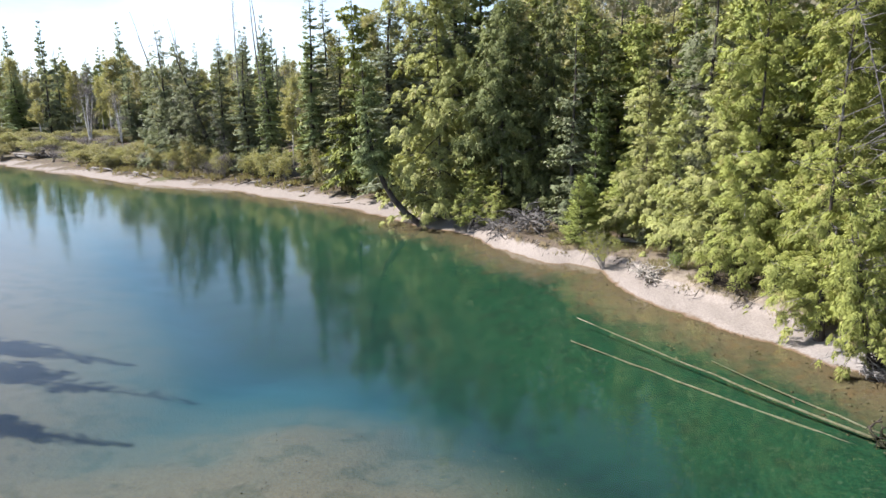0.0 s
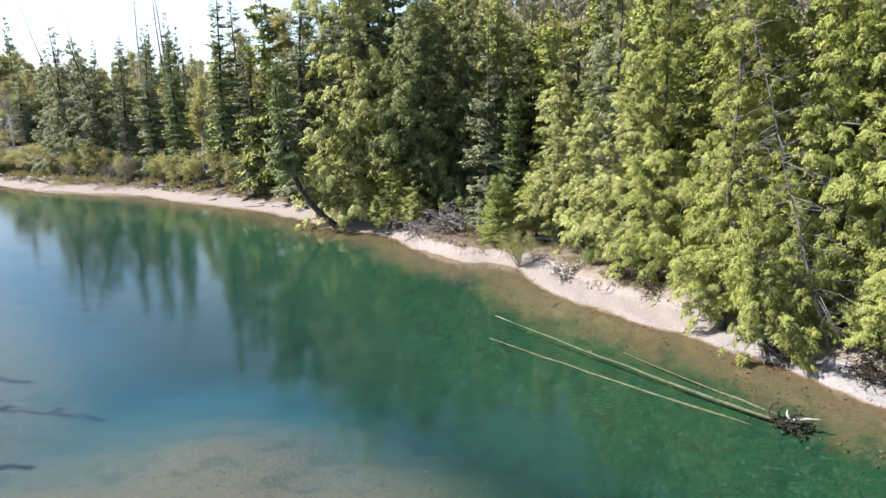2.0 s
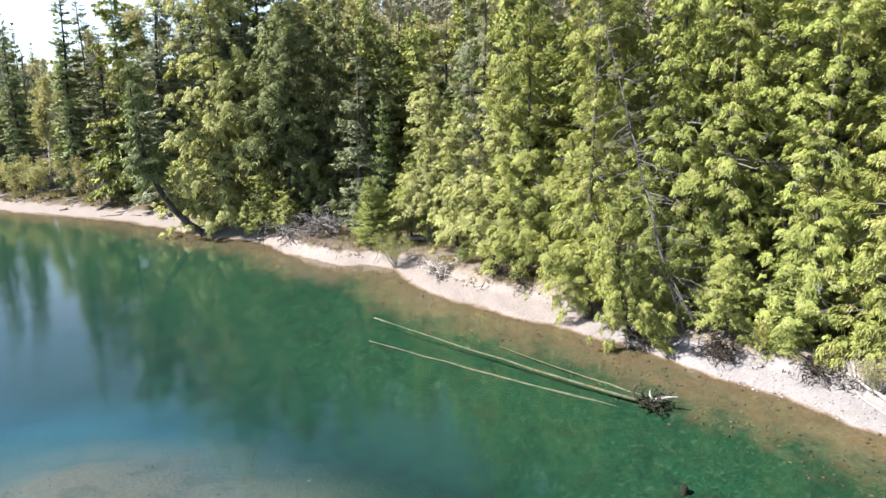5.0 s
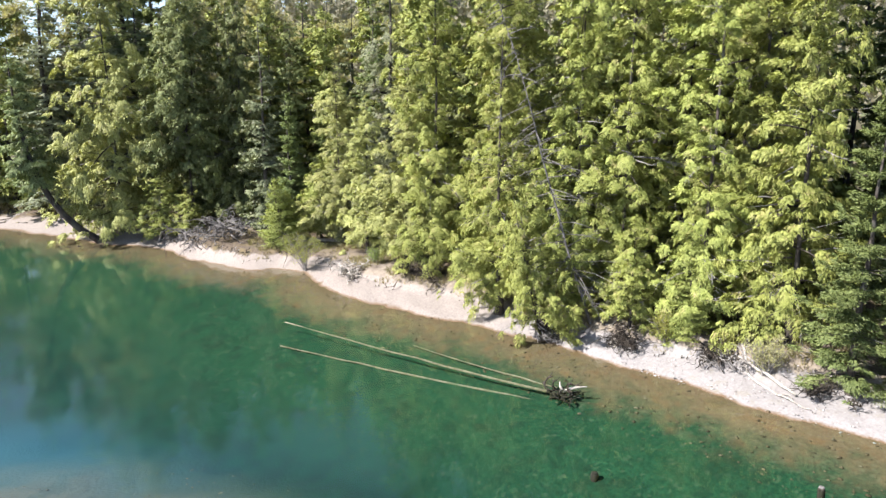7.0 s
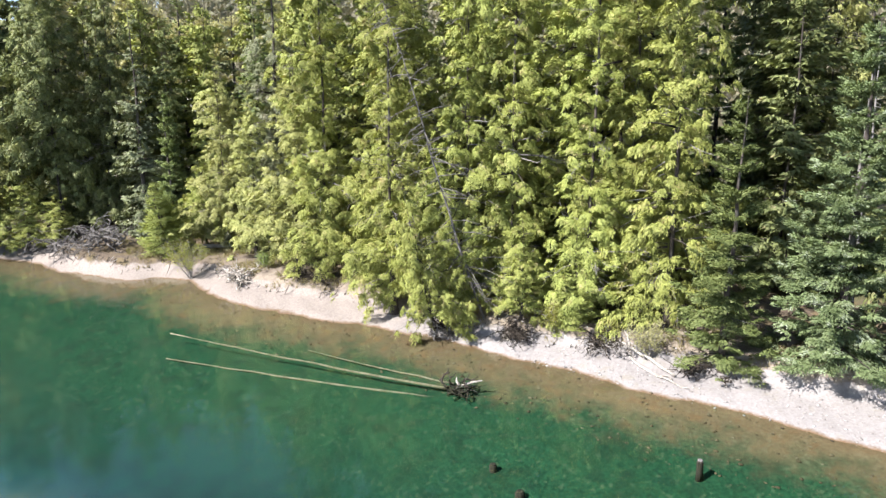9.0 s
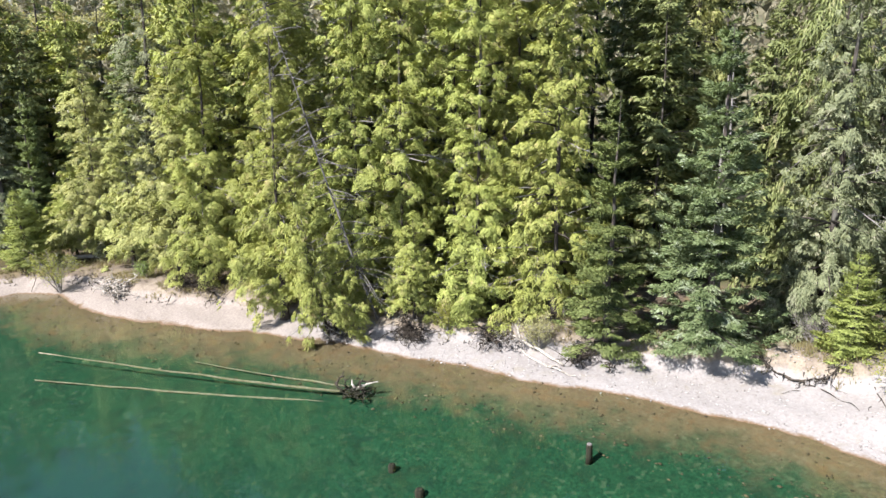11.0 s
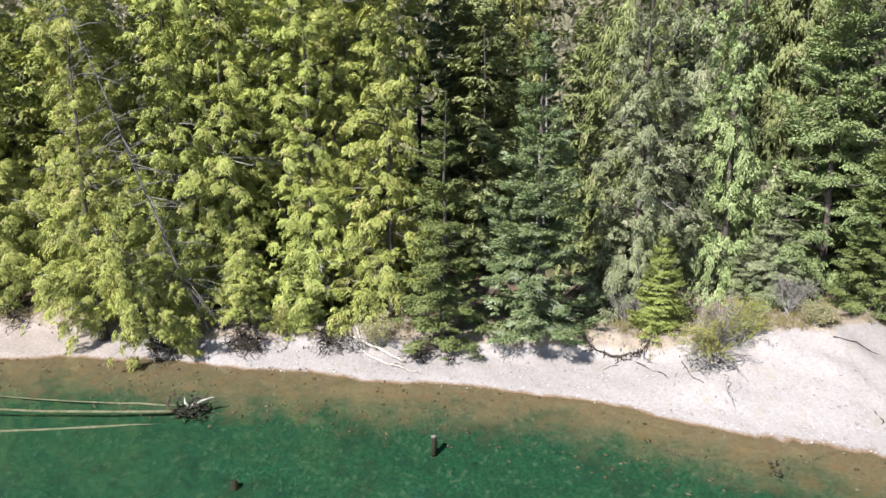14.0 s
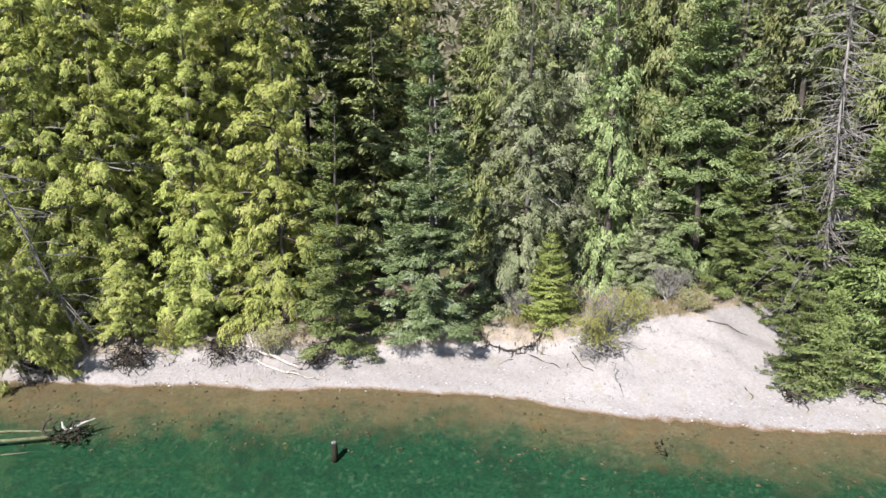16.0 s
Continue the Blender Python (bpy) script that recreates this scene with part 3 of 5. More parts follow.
        off[:, 2] -= fall * rim * size[k] * 0.8
        p = c[k] + off
        d = unit(fwd[k] * (0.75 + 0.6 * q[:, :1]) + lat[k] * q[:, 1:2] * 1.0 + rand_dirs(rs, len(k)) * 0.38 - np.array([[0, 0, 1.0]]) * (fall * (0.3 + rim[:, None])))
        out = unit(upw[k] * 0.55 + unit(off) * 0.45 + np.column_stack([hd[ti[k]], np.full(len(k), 0.3)]) * 0.5)
        v, f = kites(rs, p, d, length * rs.uniform(0.6, 1.3, len(k)), width * rs.uniform(0.65, 1.3, len(k)), 0.45 if shape == "fir" else 0.15)
        f, nm = puffed(v, f, out)
        part("crown", mesh_of("crown", v, f, leaf, nm), root, "", "stuff")
        return root
    # side twigs, then sprays along the twigs
    share = L * (0.6 + 0.4 * L / max(R, 0.1))
    per = np.maximum(4, (share / share.sum() * count / 4.0)).astype(int)
    bi = np.repeat(np.arange(nb), per)
    s = rs.uniform(0.03, 1.0, len(bi)) ** 0.85
    side = rs.choice([-1.0, 1.0], len(bi))
    pt = along(bi, s)
    tang = unit(along(bi, np.minimum(s + 0.06, 1.06)) - pt)
    lat = np.column_stack([-hd[bi][:, 1], hd[bi][:, 0], np.zeros(len(bi))]) * side[:, None]
    twig = ((0.36 if shape == "cedar" else 0.30) * L[bi] * (1.05 - s) + 0.14) * rs.uniform(0.5, 1.2, len(bi))
    fan = rs.uniform(0.5, 1.5, len(bi))[:, None]
    td = unit(tang * 0.9 + lat * fan + np.array([[0, 0, -hang]]) * rs.uniform(0.4, 1.5, len(bi))[:, None] + rand_dirs(rs, len(bi)) * 0.16)
    vs, fs, ns, off = [], [], [], 0
    round_out = unit(np.column_stack([hd[bi], np.full(len(bi), 0.35)]) * 0.8 + td * 0.5 + rand_dirs(rs, len(bi)) * 0.35)
    for f in (0.0, 0.3, 0.62, 0.95):
        q = pt + td * (twig * f)[:, None]
        d2 = td + rand_dirs(rs, len(bi)) * 0.55 + np.array([[0, 0, -hang * 0.5]])
        size = np.clip(0.38 + 1.1 * L[bi] / R, 0.4, 1.0)
        v, fc = kites(rs, q, d2, size * length * rs.uniform(0.6, 1.25, len(bi)), size * width * rs.uniform(0.65, 1.3, len(bi)), 0.5 if shape in ("fir", "thin") else 0.08)
        fc, nm = puffed(v, fc, round_out)
        vs.append(v)
        fs.append(fc + off)
        ns.append(nm)
        off += len(v)
    part("crown", mesh_of("crown", np.concatenate(vs), np.concatenate(fs), leaf, np.concatenate(ns)), root, "", "stuff")
    return root


def broadleaf(name, seed, H, R, leaf, count, trunk_mat, stems=1, size=0.16, first=0.25, boughs=26):
    """A slender broad-leaved tree: stems, forking branches, twigs and an airy crown."""
    rs = np.random.RandomState(seed)
    root = new(name)
    trunks, branches, tips = [], [], []
    for k in range(stems):
        a = rs.uniform(0, math.tau)
        out = (0.0 if stems == 1 else rs.uniform(0.1, 0.4)) * R
        h = H * rs.uniform(0.8, 1.0)
        zs = np.linspace(-0.4, h, 9)
        c = np.column_stack([np.cos(a) * out * (zs / h) + np.cumsum(rs.normal(size=9)) * 0.05, np.sin(a) * out * (zs / h) + np.cumsum(rs.normal(size=9)) * 0.05, zs])
        trunks.append((c, (0.006 * H + 0.035) * np.clip(1.02 - zs / h, 0.05, 1), 6))
        for j in range(int(boughs / stems) + 3):
            s = rs.uniform(first, 0.97)
            b = np.array([np.interp(s * h, zs, c[:, q]) for q in range(3)])
            ln = R * rs.uniform(0.4, 1.0) * (1.1 - s) ** 0.5
            aa, el = rs.uniform(0, math.tau), radians(rs.uniform(25, 62))
            d = np.array([math.cos(aa) * math.cos(el), math.sin(aa) * math.cos(el), math.sin(el)])
            q = np.array([b, b + d * ln * 0.5, b + d * ln + np.array([0, 0, 0.12 * ln])])
            branches.append((q, np.array([0.03, 0.018, 0.006]) * (H / 12) + 0.004, 4))
            for m in range(3):
                f = rs.uniform(0.3, 1.0)
                o = b + d * ln * f
                dd = unit((d + rs.normal(size=3) * 0.6)[None])[0]
                e = o + dd * ln * rs.uniform(0.15, 0.4)
                branches.append((np.array([o, e]), np.array([0.010, 0.004]), 4))
                tips.append((o, e))
    solid("trunk", trunks, trunk_mat, root)
    tagged(solid("branch_mass", branches, trunk_mat if leaf is not TWIGS else GREYBARK, root), kind="stuff")
    o = np.array([t[0] for t in tips])
    e = np.array([t[1] for t in tips])
    i = rs.randint(0, len(tips), count)
    p = o[i] + (e - o)[i] * rs.uniform(0.1, 1.2, count)[:, None] + rs.normal(size=(count, 3)) * 0.16 * size / 0.16
    v, f = kites(rs, p, rand_dirs(rs, count) + np.array([[0, 0, 0.2]]), size * rs.uniform(0.6, 1.3, count), size * (0.14 if leaf is TWIGS else 0.55) * rs.uniform(0.6, 1.3, count), 0.2)
    part("crown", mesh_of("crown", v, f, leaf), root, "", "stuff")
    return root


def dead_tree(name, seed, H, r, twig_len, twigs, low=0.1, material=None):
    """A dead standing conifer: bare trunk with broken side branches and fine twigs."""
    rs = np.random.RandomState(seed)
    root = new(name)
    zs = np.linspace(-0.4, H, 12)
    c = np.column_stack([np.cumsum(rs.normal(size=12)) * 0.035, np.cumsum(rs.normal(size=12)) * 0.035, zs])
    solid("trunk", [(c, r * np.clip(1.03 - zs / H, 0.10, 1) ** 0.8, 8)], material or GREYBARK, root)
    br = []
    for k in range(twigs):
        s = rs.uniform(low, 0.98)
        b = np.array([np.interp(s * H, zs, c[:, q]) for q in range(3)])
        ln = twig_len * (1.1 - s) ** 0.6 * rs.uniform(0.25, 1.05) ** 1.6 * 1.25
        a = rs.uniform(0, math.tau)
        d = np.array([math.cos(a), math.sin(a), rs.uniform(-0.6, 0.35)])
        q = np.array([b, b + d * ln * 0.5, b + d * ln + np.array([0, 0, -0.12 * ln])])
        br.append((q, np.array([0.022, 0.014, 0.005]), 4))
        for m in range(3):
            f = rs.uniform(0.3, 0.95)
            o = b + d * ln * f
            dd = d * 0.6 + rs.normal(size=3) * 0.5
            br.append((np.array([o, o + dd * ln * rs.uniform(0.15, 0.4)]), np.array([0.009, 0.004]), 4))
    if br:
        tagged(solid("branch_mass", br, material or GREYBARK, root), kind="stuff")
    return root


def put(proto, x, y, s=1.0, sz=None, turn=0.0, tilt=(0, 0), label="", category="tree", group="", sink=0.0, z=None):
    """A copy of a built thing on the ground at x, y."""
    zz = (ground_z(x, y) if z is None else z) - sink
    m = pose(x, y, zz, tilt[0], tilt[1], 0) @ pose(0, 0, 0, 0, 0, turn) @ Matrix.Diagonal((s, s, sz or s, 1))
    ob = copy_thing(proto, m)
    kind_name = proto.name.split(".")[0].replace("_", " ")
    group = group or kind_name + ("es" if kind_name.endswith("bush") else "s") + (" by the lake" if math.hypot(x, y) < 75 else " in the far woods")
    return tagged(ob, label, category, group)


def drop(proto):
    """Take a pattern tree away once its copies stand."""
    for o in (*proto.children_recursive, proto):
        bpy.data.objects.remove(o)


# ---------------------------------------------------------------- pattern trees
CEDARS = [conifer("cedar_tree", 11, 22, 3.2, CEDAR, 176400, "cedar", 0.144, 0.037, 0.05, gaps=0.42, bulge=0.2, clump=1.0, dead=34),
          conifer("cedar_tree", 12, 22, 3.2, CEDAR, 176400, "cedar", 0.144, 0.037, 0.05, gaps=0.48, bulge=0.5, clump=1.2, dead=40),
          conifer("cedar_tree", 13, 22, 3.2, CEDAR, 171360, "cedar", 0.144, 0.037, 0.03, gaps=0.5, bulge=0.6, clump=1.1, dead=34)]
CEDAR_LOW = conifer("cedar_tree", 14, 9, 2.6, CEDAR, 46080, "cedar", 0.173, 0.046, 0.15, gaps=0.45, clump=0.9, dead=14)
DARK_CEDAR = [conifer("dark_cedar_tree", 21, 17, 4.1, CEDAR_SHADE, 90000, "cedar", 0.230, 0.072, 0.28, gaps=0.35, clump=1.15, dead=20),
              conifer("dark_cedar_tree", 22, 17, 4.1, CEDAR_SHADE, 90000, "cedar", 0.230, 0.072, 0.08, gaps=0.35, clump=1.15, dead=12)]
OLD_CEDAR = conifer("old_cedar_tree", 23, 17, 5.0, OLIVE, 150000, "cedar", 0.185, 0.055, 0.03, gaps=0.4, bulge=0.5, clump=1.15, dead=16)
OLIVE_CEDAR = conifer("cedar_tree", 24, 17, 3.2, OLIVE, 90720, "cedar", 0.197, 0.051, 0.10, gaps=0.45, clump=1.2, dead=22)
BLUE_FIR = conifer("blue_fir_tree", 31, 12, 2.5, BLUEFIR, 180000, "fir", 0.130, 0.042, 0.02, gaps=0.2, clump=0.9)
BLUE_TALL = conifer("blue_fir_tree", 32, 15, 3.5, MIDFIR, 140000, "fir", 0.150, 0.058, 0.02, gaps=0.35, clump=1.3)
GREEN_FIR = conifer("fir_tree", 33, 12, 2.2, FIR, 110000, "fir", 0.140, 0.048, 0.03, gaps=0.32, clump=1.0)
BRIGHT_FIR = conifer("fir_tree", 36, 19, 2.8, LIGHTFIR, 60000, "spruce", 0.166, 0.072, 0.03, gaps=0.4, clump=1.2)
SMALL_FIR = conifer("young_fir_tree", 34, 4, 1.4, FIR, 30000, "fir", 0.108, 0.043, 0.0, gaps=0.2)
LIME_FIR = conifer("young_fir_tree", 35, 4, 1.4, LIMEFIR, 30000, "fir", 0.108, 0.043, 0.0, gaps=0.2)
SPRUCES = [conifer("spruce_tree", 41, 15, 3.2, SPRUCE, 130000, "spruce", 0.140, 0.045, 0.02, gaps=0.35, clump=0.9, dead=14),
           conifer("spruce_tree", 42, 16, 3.6, SPRUCE, 110000, "spruce", 0.160, 0.052, 0.04, gaps=0.4, clump=1.1, dead=14)]
THINS = [conifer("slim_spruce_tree", 51, 18, 2.2, HAZEFIR, 24000, "thin", 0.290, 0.121, 0.05, gaps=0.4),
         conifer("slim_spruce_tree", 52, 18, 2.3, SPRUCE, 22400, "thin", 0.290, 0.121, 0.08, gaps=0.45),
         conifer("slim_spruce_tree", 53, 20, 2.0, LIGHTFIR, 24000, "thin", 0.290, 0.121, 0.04, gaps=0.4)]
LEANER = conifer("leaning_cedar_tree", 54, 15, 2.3, LIGHTFIR, 16000, "cedar", 0.32, 0.14, 0.36, bend=(-5.2, 0.4), gaps=0.35, trunk_r=0.30)
MIDS = [conifer("cedar_tree", 61, 18, 3.2, CEDAR, 17200, "cedar", 0.339, 0.177, 0.03, gaps=0.35),
        conifer("dark_cedar_tree", 62, 19, 3.4, CEDAR_SHADE, 16400, "cedar", 0.354, 0.177, 0.03, gaps=0.35),
        conifer("fir_tree", 63, 19, 2.9, FIR, 16400, "fir", 0.339, 0.163, 0.02, gaps=0.25),
        conifer("spruce_tree", 64, 18, 2.9, SPRUCE, 16000, "spruce", 0.339, 0.163, 0.02, gaps=0.3)]
FARS = [conifer("fir_tree", 71, 19, 3.0, HAZEFIR, 3570, "fir", 0.652, 0.353, 0.03, gaps=0.25),
        conifer("spruce_tree", 72, 18, 2.8, HAZEFIR, 3400, "spruce", 0.652, 0.353, 0.03, gaps=0.3),
        conifer("cedar_tree", 73, 16, 3.2, OLIVE, 3570, "cedar", 0.652, 0.353, 0.03, gaps=0.3)]
NEARFARS = [conifer("fir_tree", 75, 19, 3.0, FIR, 7310, "fir", 0.445, 0.238, 0.03, gaps=0.25),
            conifer("spruce_tree", 76, 18, 2.8, SPRUCE, 7140, "spruce", 0.445, 0.238, 0.03, gaps=0.3),
            conifer("dark_cedar_tree", 77, 16, 3.2, CEDAR_SHADE, 7310, "cedar", 0.445, 0.238, 0.03, gaps=0.3)]
BUDDING = [broadleaf("budding_aspen_tree", 81, 16, 2.8, BUDS, 7000, BIRCHBARK, 1, 0.27, 0.3),
           broadleaf("budding_aspen_tree", 82, 15, 3.0, BUDS, 6000, BIRCHBARK, 2, 0.27, 0.3)]
BUDDING_FAR = [broadleaf("budding_aspen_tree", 88, 16, 3.0, BUDS, 2800, BIRCHBARK, 1, 0.45, 0.3, 6),
               broadleaf("budding_aspen_tree", 89, 15, 3.0, BUDS, 2600, BIRCHBARK, 1, 0.45, 0.3, 6)]
BARE_FAR = broadleaf("bare_birch_tree", 90, 14, 3.4, TWIGS, 1300, BIRCHBARK, 2, 0.5, 0.25, 10)
BARE_BIRCH = broadleaf("bare_birch_tree", 83, 13, 3.6, TWIGS, 2600, BIRCHBARK, 5, 0.30, 0.2)
SAPLING = broadleaf("birch_sapling", 84, 4.4, 1.3, BIRCHLEAF, 4600, GREYBARK, 1, 0.10, 0.2)
WILLOW_BUSH = broadleaf("willow_bush", 85, 3.0, 2.2, WILLOW, 3200, GREYBARK, 4, 0.20, 0.05, 12)
GREY_BUSH = broadleaf("bare_bush", 86, 2.6, 1.8, TWIGS, 1900, GREYBARK, 4, 0.18, 0.05, 12)
SNAG = dead_tree("dead_tree", 91, 15, 0.058, 2.4, 120, 0.1, DEADGREY)
DEAD_SPRUCE = dead_tree("dead_tree", 92, 15, 0.11, 2.6, 560, 0.06, GREYBARK)
POLE = dead_tree("dead_tree", 93, 14, 0.15, 0.6, 26, 0.2)
BARE_LARCH = dead_tree("bare_larch_tree", 94, 24, 0.2, 2.0, 120, 0.45)
PATTERNS = [*CEDARS, CEDAR_LOW, *DARK_CEDAR, OLD_CEDAR, OLIVE_CEDAR, BLUE_FIR, BLUE_TALL, GREEN_FIR, BRIGHT_FIR, SMALL_FIR, LIME_FIR, *SPRUCES, *THINS, LEANER, *MIDS, *FARS, *NEARFARS,
            *BUDDING, *BUDDING_FAR, BARE_FAR, BARE_BIRCH, SAPLING, WILLOW_BUSH, GREY_BUSH, SNAG, DEAD_SPRUCE, POLE, BARE_LARCH]
SIZES = {}
for o, h, r in [*[(c, 22, 3.2) for c in CEDARS], (CEDAR_LOW, 9, 2.6), *[(c, 17, 4.1) for c in DARK_CEDAR], (OLD_CEDAR, 17, 5.0), (OLIVE_CEDAR, 17, 3.2), (BLUE_FIR, 12, 2.5), (BLUE_TALL, 15, 3.5),
                (GREEN_FIR, 12, 2.2), (BRIGHT_FIR, 19, 2.8), (SMALL_FIR, 4, 1.4), (LIME_FIR, 4, 1.4), (SPRUCES[0], 15, 3.2), (SPRUCES[1], 16, 3.6), (THINS[0], 18, 2.2), (THINS[1], 18, 2.3),
                (THINS[2], 20, 2.0), (LEANER, 15, 2.3), (SNAG, 15, 1.7), (DEAD_SPRUCE, 15, 2.2), (POLE, 14, 0.6), (BARE_LARCH, 24, 2.0), (BUDDING[0], 16, 2.8),
                (BUDDING[1], 15, 3.0), (BARE_BIRCH, 13, 3.6), (SAPLING, 4.4, 1.3)]:
    SIZES[o.name] = (h, r)
FRONT = []


def stand(proto, x, y, h, r, label, turn=0.0, tilt=(0, 0), group="", category="tree"):
    """A tree of height h and spread r at x, y."""
    h0, r0 = SIZES[proto.name]
    if proto in CEDARS or proto in THINS:
        r *= 1.14
    FRONT.append((x, y))
    return put(proto, x, y, r / r0, h / h0, turn, tilt, label, category, group)


# ---------------------------------------------------------------- trees along the shore
YC = "sunlit yellow-green cedar with drooping sprays on the shore"
stand(BLUE_FIR, 27.4, 12.9, 13.4, 2.9, "dense blue-green fir with level tiers above the gravel beach", 40)
stand(GREEN_FIR, 25.0, 16.4, 11.5, 2.1, "slim dark green fir with a spreading foot at the beach", 80)
stand(CEDARS[0], 25.6, 19.9, 26, 3.2, "tall broad yellow-green cedar leaning over the gravel bank", 0)
stand(LIME_FIR, 29.4, 7.9, 4.3, 1.35, "young bright green fir on top of the bank", 15)
stand(SPRUCES[0], 32.6, 10.2, 18.0, 3.2, "grey-green spruce with sagging tiers behind the bank", 70)
stand(BRIGHT_FIR, 35.2, 6.6, 23, 2.0, "narrow bright green cedar between spruces", 200)
stand(BLUE_TALL, 36.2, 2.2, 18.5, 3.7, "broad tall blue-green fir behind the gravel bluff", 20)
stand(SPRUCES[1], 34.0, 4.1, 5.4, 2.1, "short dull grey-green spruce on top of the bluff", 120)
stand(GREEN_FIR, 34.6, 0.2, 8.3, 1.8, "medium green fir on top of the bluff", 200)
stand(DEAD_SPRUCE, 33.8, -3.1, 18.0, 2.3, "dead grey spruce with bare twigs among live trees", 0)
stand(SMALL_FIR, 29.4, -2.7, 3.8, 1.6, "small dark fir overhanging the gravel slope", 30)
stand(SAPLING, 29.2, -3.4, 4.6, 1.3, "birch sapling with fresh light green leaves")
stand(GREEN_FIR, 31.6, -6.2, 20, 3.4, "tall green fir at the end of the beach", 90)
stand(SMALL_FIR, 30.8, -4.2, 5.4, 1.9, "small dark fir on the bank", 100)
stand(GREEN_FIR, 33.4, -2.2, 8.5, 1.8, "medium green fir on top of the bluff", 260)
stand(POLE, 31.3, 14.7, 11.4, 0.5, "broken grey dead trunk rising behind a fir", 0)
stand(POLE, 31.0, 14.1, 12.2, 0.5, "broken grey dead trunk rising behind a fir", 120)
stand(CEDARS[1], 17.2, 38.6, 23, 2.9, YC, 30)
stand(SNAG, 20.2, 26.4, 16.4, 2.0, "leaning grey dead tree with bare side branches", 0, (-10, -14))
stand(CEDAR_LOW, 18.2, 27.7, 9.6, 2.3, "yellow-green cedar leaning out over the water", 0, (5, -15))
stand(CEDARS[0], 20.8, 34.8, 24, 3.2, YC, 140)
stand(CEDARS[1], 22.4, 27.0, 24, 2.9, YC, 250)
stand(CEDAR_LOW, 21.2, 24.8, 5.2, 1.8, "low pale green cedar at the bank with hanging branches", 100)
stand(SMALL_FIR, 26.6, 25.6, 4.2, 1.9, "young green fir in the shade of cedars", 50)
stand(LIME_FIR, 23.2, 23.2, 4.4, 1.6, "young bright green fir at the foot of cedars", 70)
stand(CEDARS[2], 17.8, 31.4, 22, 2.6, YC, 200)
stand(OLIVE_CEDAR, 16.8, 42.0, 14.2, 3.0, YC, 300)
stand(OLIVE_CEDAR, 14.8, 50.6, 13.4, 3.1, YC, 60)
stand(OLIVE_CEDAR, 16.0, 54.8, 14, 2.8, YC, 20)
stand(SPRUCES[1], 19.0, 50.4, 21.0, 4.6, "tall grey-green spruce with layered limbs", 0)
stand(GREEN_FIR, 12.2, 55.2, 11.0, 1.6, "slim dark green fir near the water", 0)
stand(DARK_CEDAR[1], 9.4, 61.5, 20.5, 3.8, "deep green cedar in the forest edge", 0)
stand(DARK_CEDAR[0], 5.1, 62.4, 20.5, 4.3, "dark cedar coloured as if shaded, with a bare lower trunk", 90)
stand(OLD_CEDAR, -0.3, 65.2, 27, 6.8, "broad olive-green cedar at the water's edge", 0)
stand(LEANER, -2.0, 63.0, 15.5, 2.2, "cedar with a strongly curved trunk leaning over the water", 0)
stand(THINS[0], -5.6, 75.6, 22.5, 3.2, "tall blue-green fir with regular tiers", 0)
stand(THINS[2], -2.4, 78.0, 23.0, 2.8, "tall blue-green fir with regular tiers", 60)
stand(THINS[0], -0.6, 76.0, 27.5, 3.4, "tall light green fir behind an old cedar", 33)
stand(THINS[2], 1.6, 79.0, 29.0, 3.4, "tall light green fir behind an old cedar", 133)
stand(THINS[1], -11.8, 81.0, 18.0, 2.7, "grey-green spruce by the sandy shore", 0)
stand(THINS[2], -16.2, 88.0, 24.5, 2.0, "very tall dark narrow spruce in the forest", 0)
stand(THINS[0], -14.6, 89.5, 23.0, 2.2, "very tall dark narrow spruce in the forest", 130)
stand(THINS[2], -23.4, 94.6, 18.6, 2.0, "dark narrow spruce at the shore", 200)
stand(POLE, -24.2, 96.4, 25.0, 0.8, "tall bare dead pole above the spruces", 0, (0, -4))
stand(POLE, -23.2, 96.9, 25.5, 0.8, "tall bare dead pole above the spruces", 90, (0, -5))
stand(THINS[0], -27.2, 97.6, 18.9, 2.5, "green spruce in the far shore's forest", 20)
stand(BARE_LARCH, -29.0, 101.0, 25.5, 1.8, "thin bare larch above the forest", 0)
stand(THINS[1], -31.2, 100.0, 18.8, 2.0, "greyish thin spruce at the shore", 90)
stand(SPRUCES[1], -41.0, 106.4, 21.5, 5.0, "grey-green spruce leaning towards the lake", 0, (0, -3))
stand(SPRUCES[0], -33.4, 103.6, 20.0, 5.4, "grey-green conifer leaning far towards the lake", 0, (0, -16))
stand(POLE, -39.8, 108.0, 24.0, 0.8, "slanting bare dead pole above the spruces", 0, (0, -17))
stand(POLE, -35.8, 107.5, 22.5, 0.8, "slanting bare dead pole above the spruces", 60, (0, -13))
stand(SNAG, -28.2, 95.0, 9.5, 1.6, "short leaning bare tree on the sandy shore", 0, (0, -20))
stand(THINS[0], -70.5, 159.5, 14.6, 3.0, "dark green spruce at the meadow", 0)
stand(THINS[2], -67.0, 160.5, 13.4, 3.0, "dark green spruce at the meadow", 80)
stand(BARE_BIRCH, -75.8, 150.4, 13.5, 5.0, "grey leafless birches with white stems", 0)
stand(BARE_BIRCH, -68.0, 148.4, 12.0, 3.8, "grey leafless birches with white stems", 70)
stand(BUDDING[0], -79.1, 172.0, 21.6, 4.6, "slender tree with fresh yellow-green buds", 0)
stand(BUDDING[1], -72.0, 168.0, 19.0, 4.6, "slender tree with fresh yellow-green buds", 90)
stand(BUDDING[0], -95.0, 166.0, 15.5, 3.2, "slender tree with fresh yellow-green buds", 50)
stand(THINS[0], -112.0, 185.0, 17.0, 4.6, "dark green spruce at the meadow", 20)
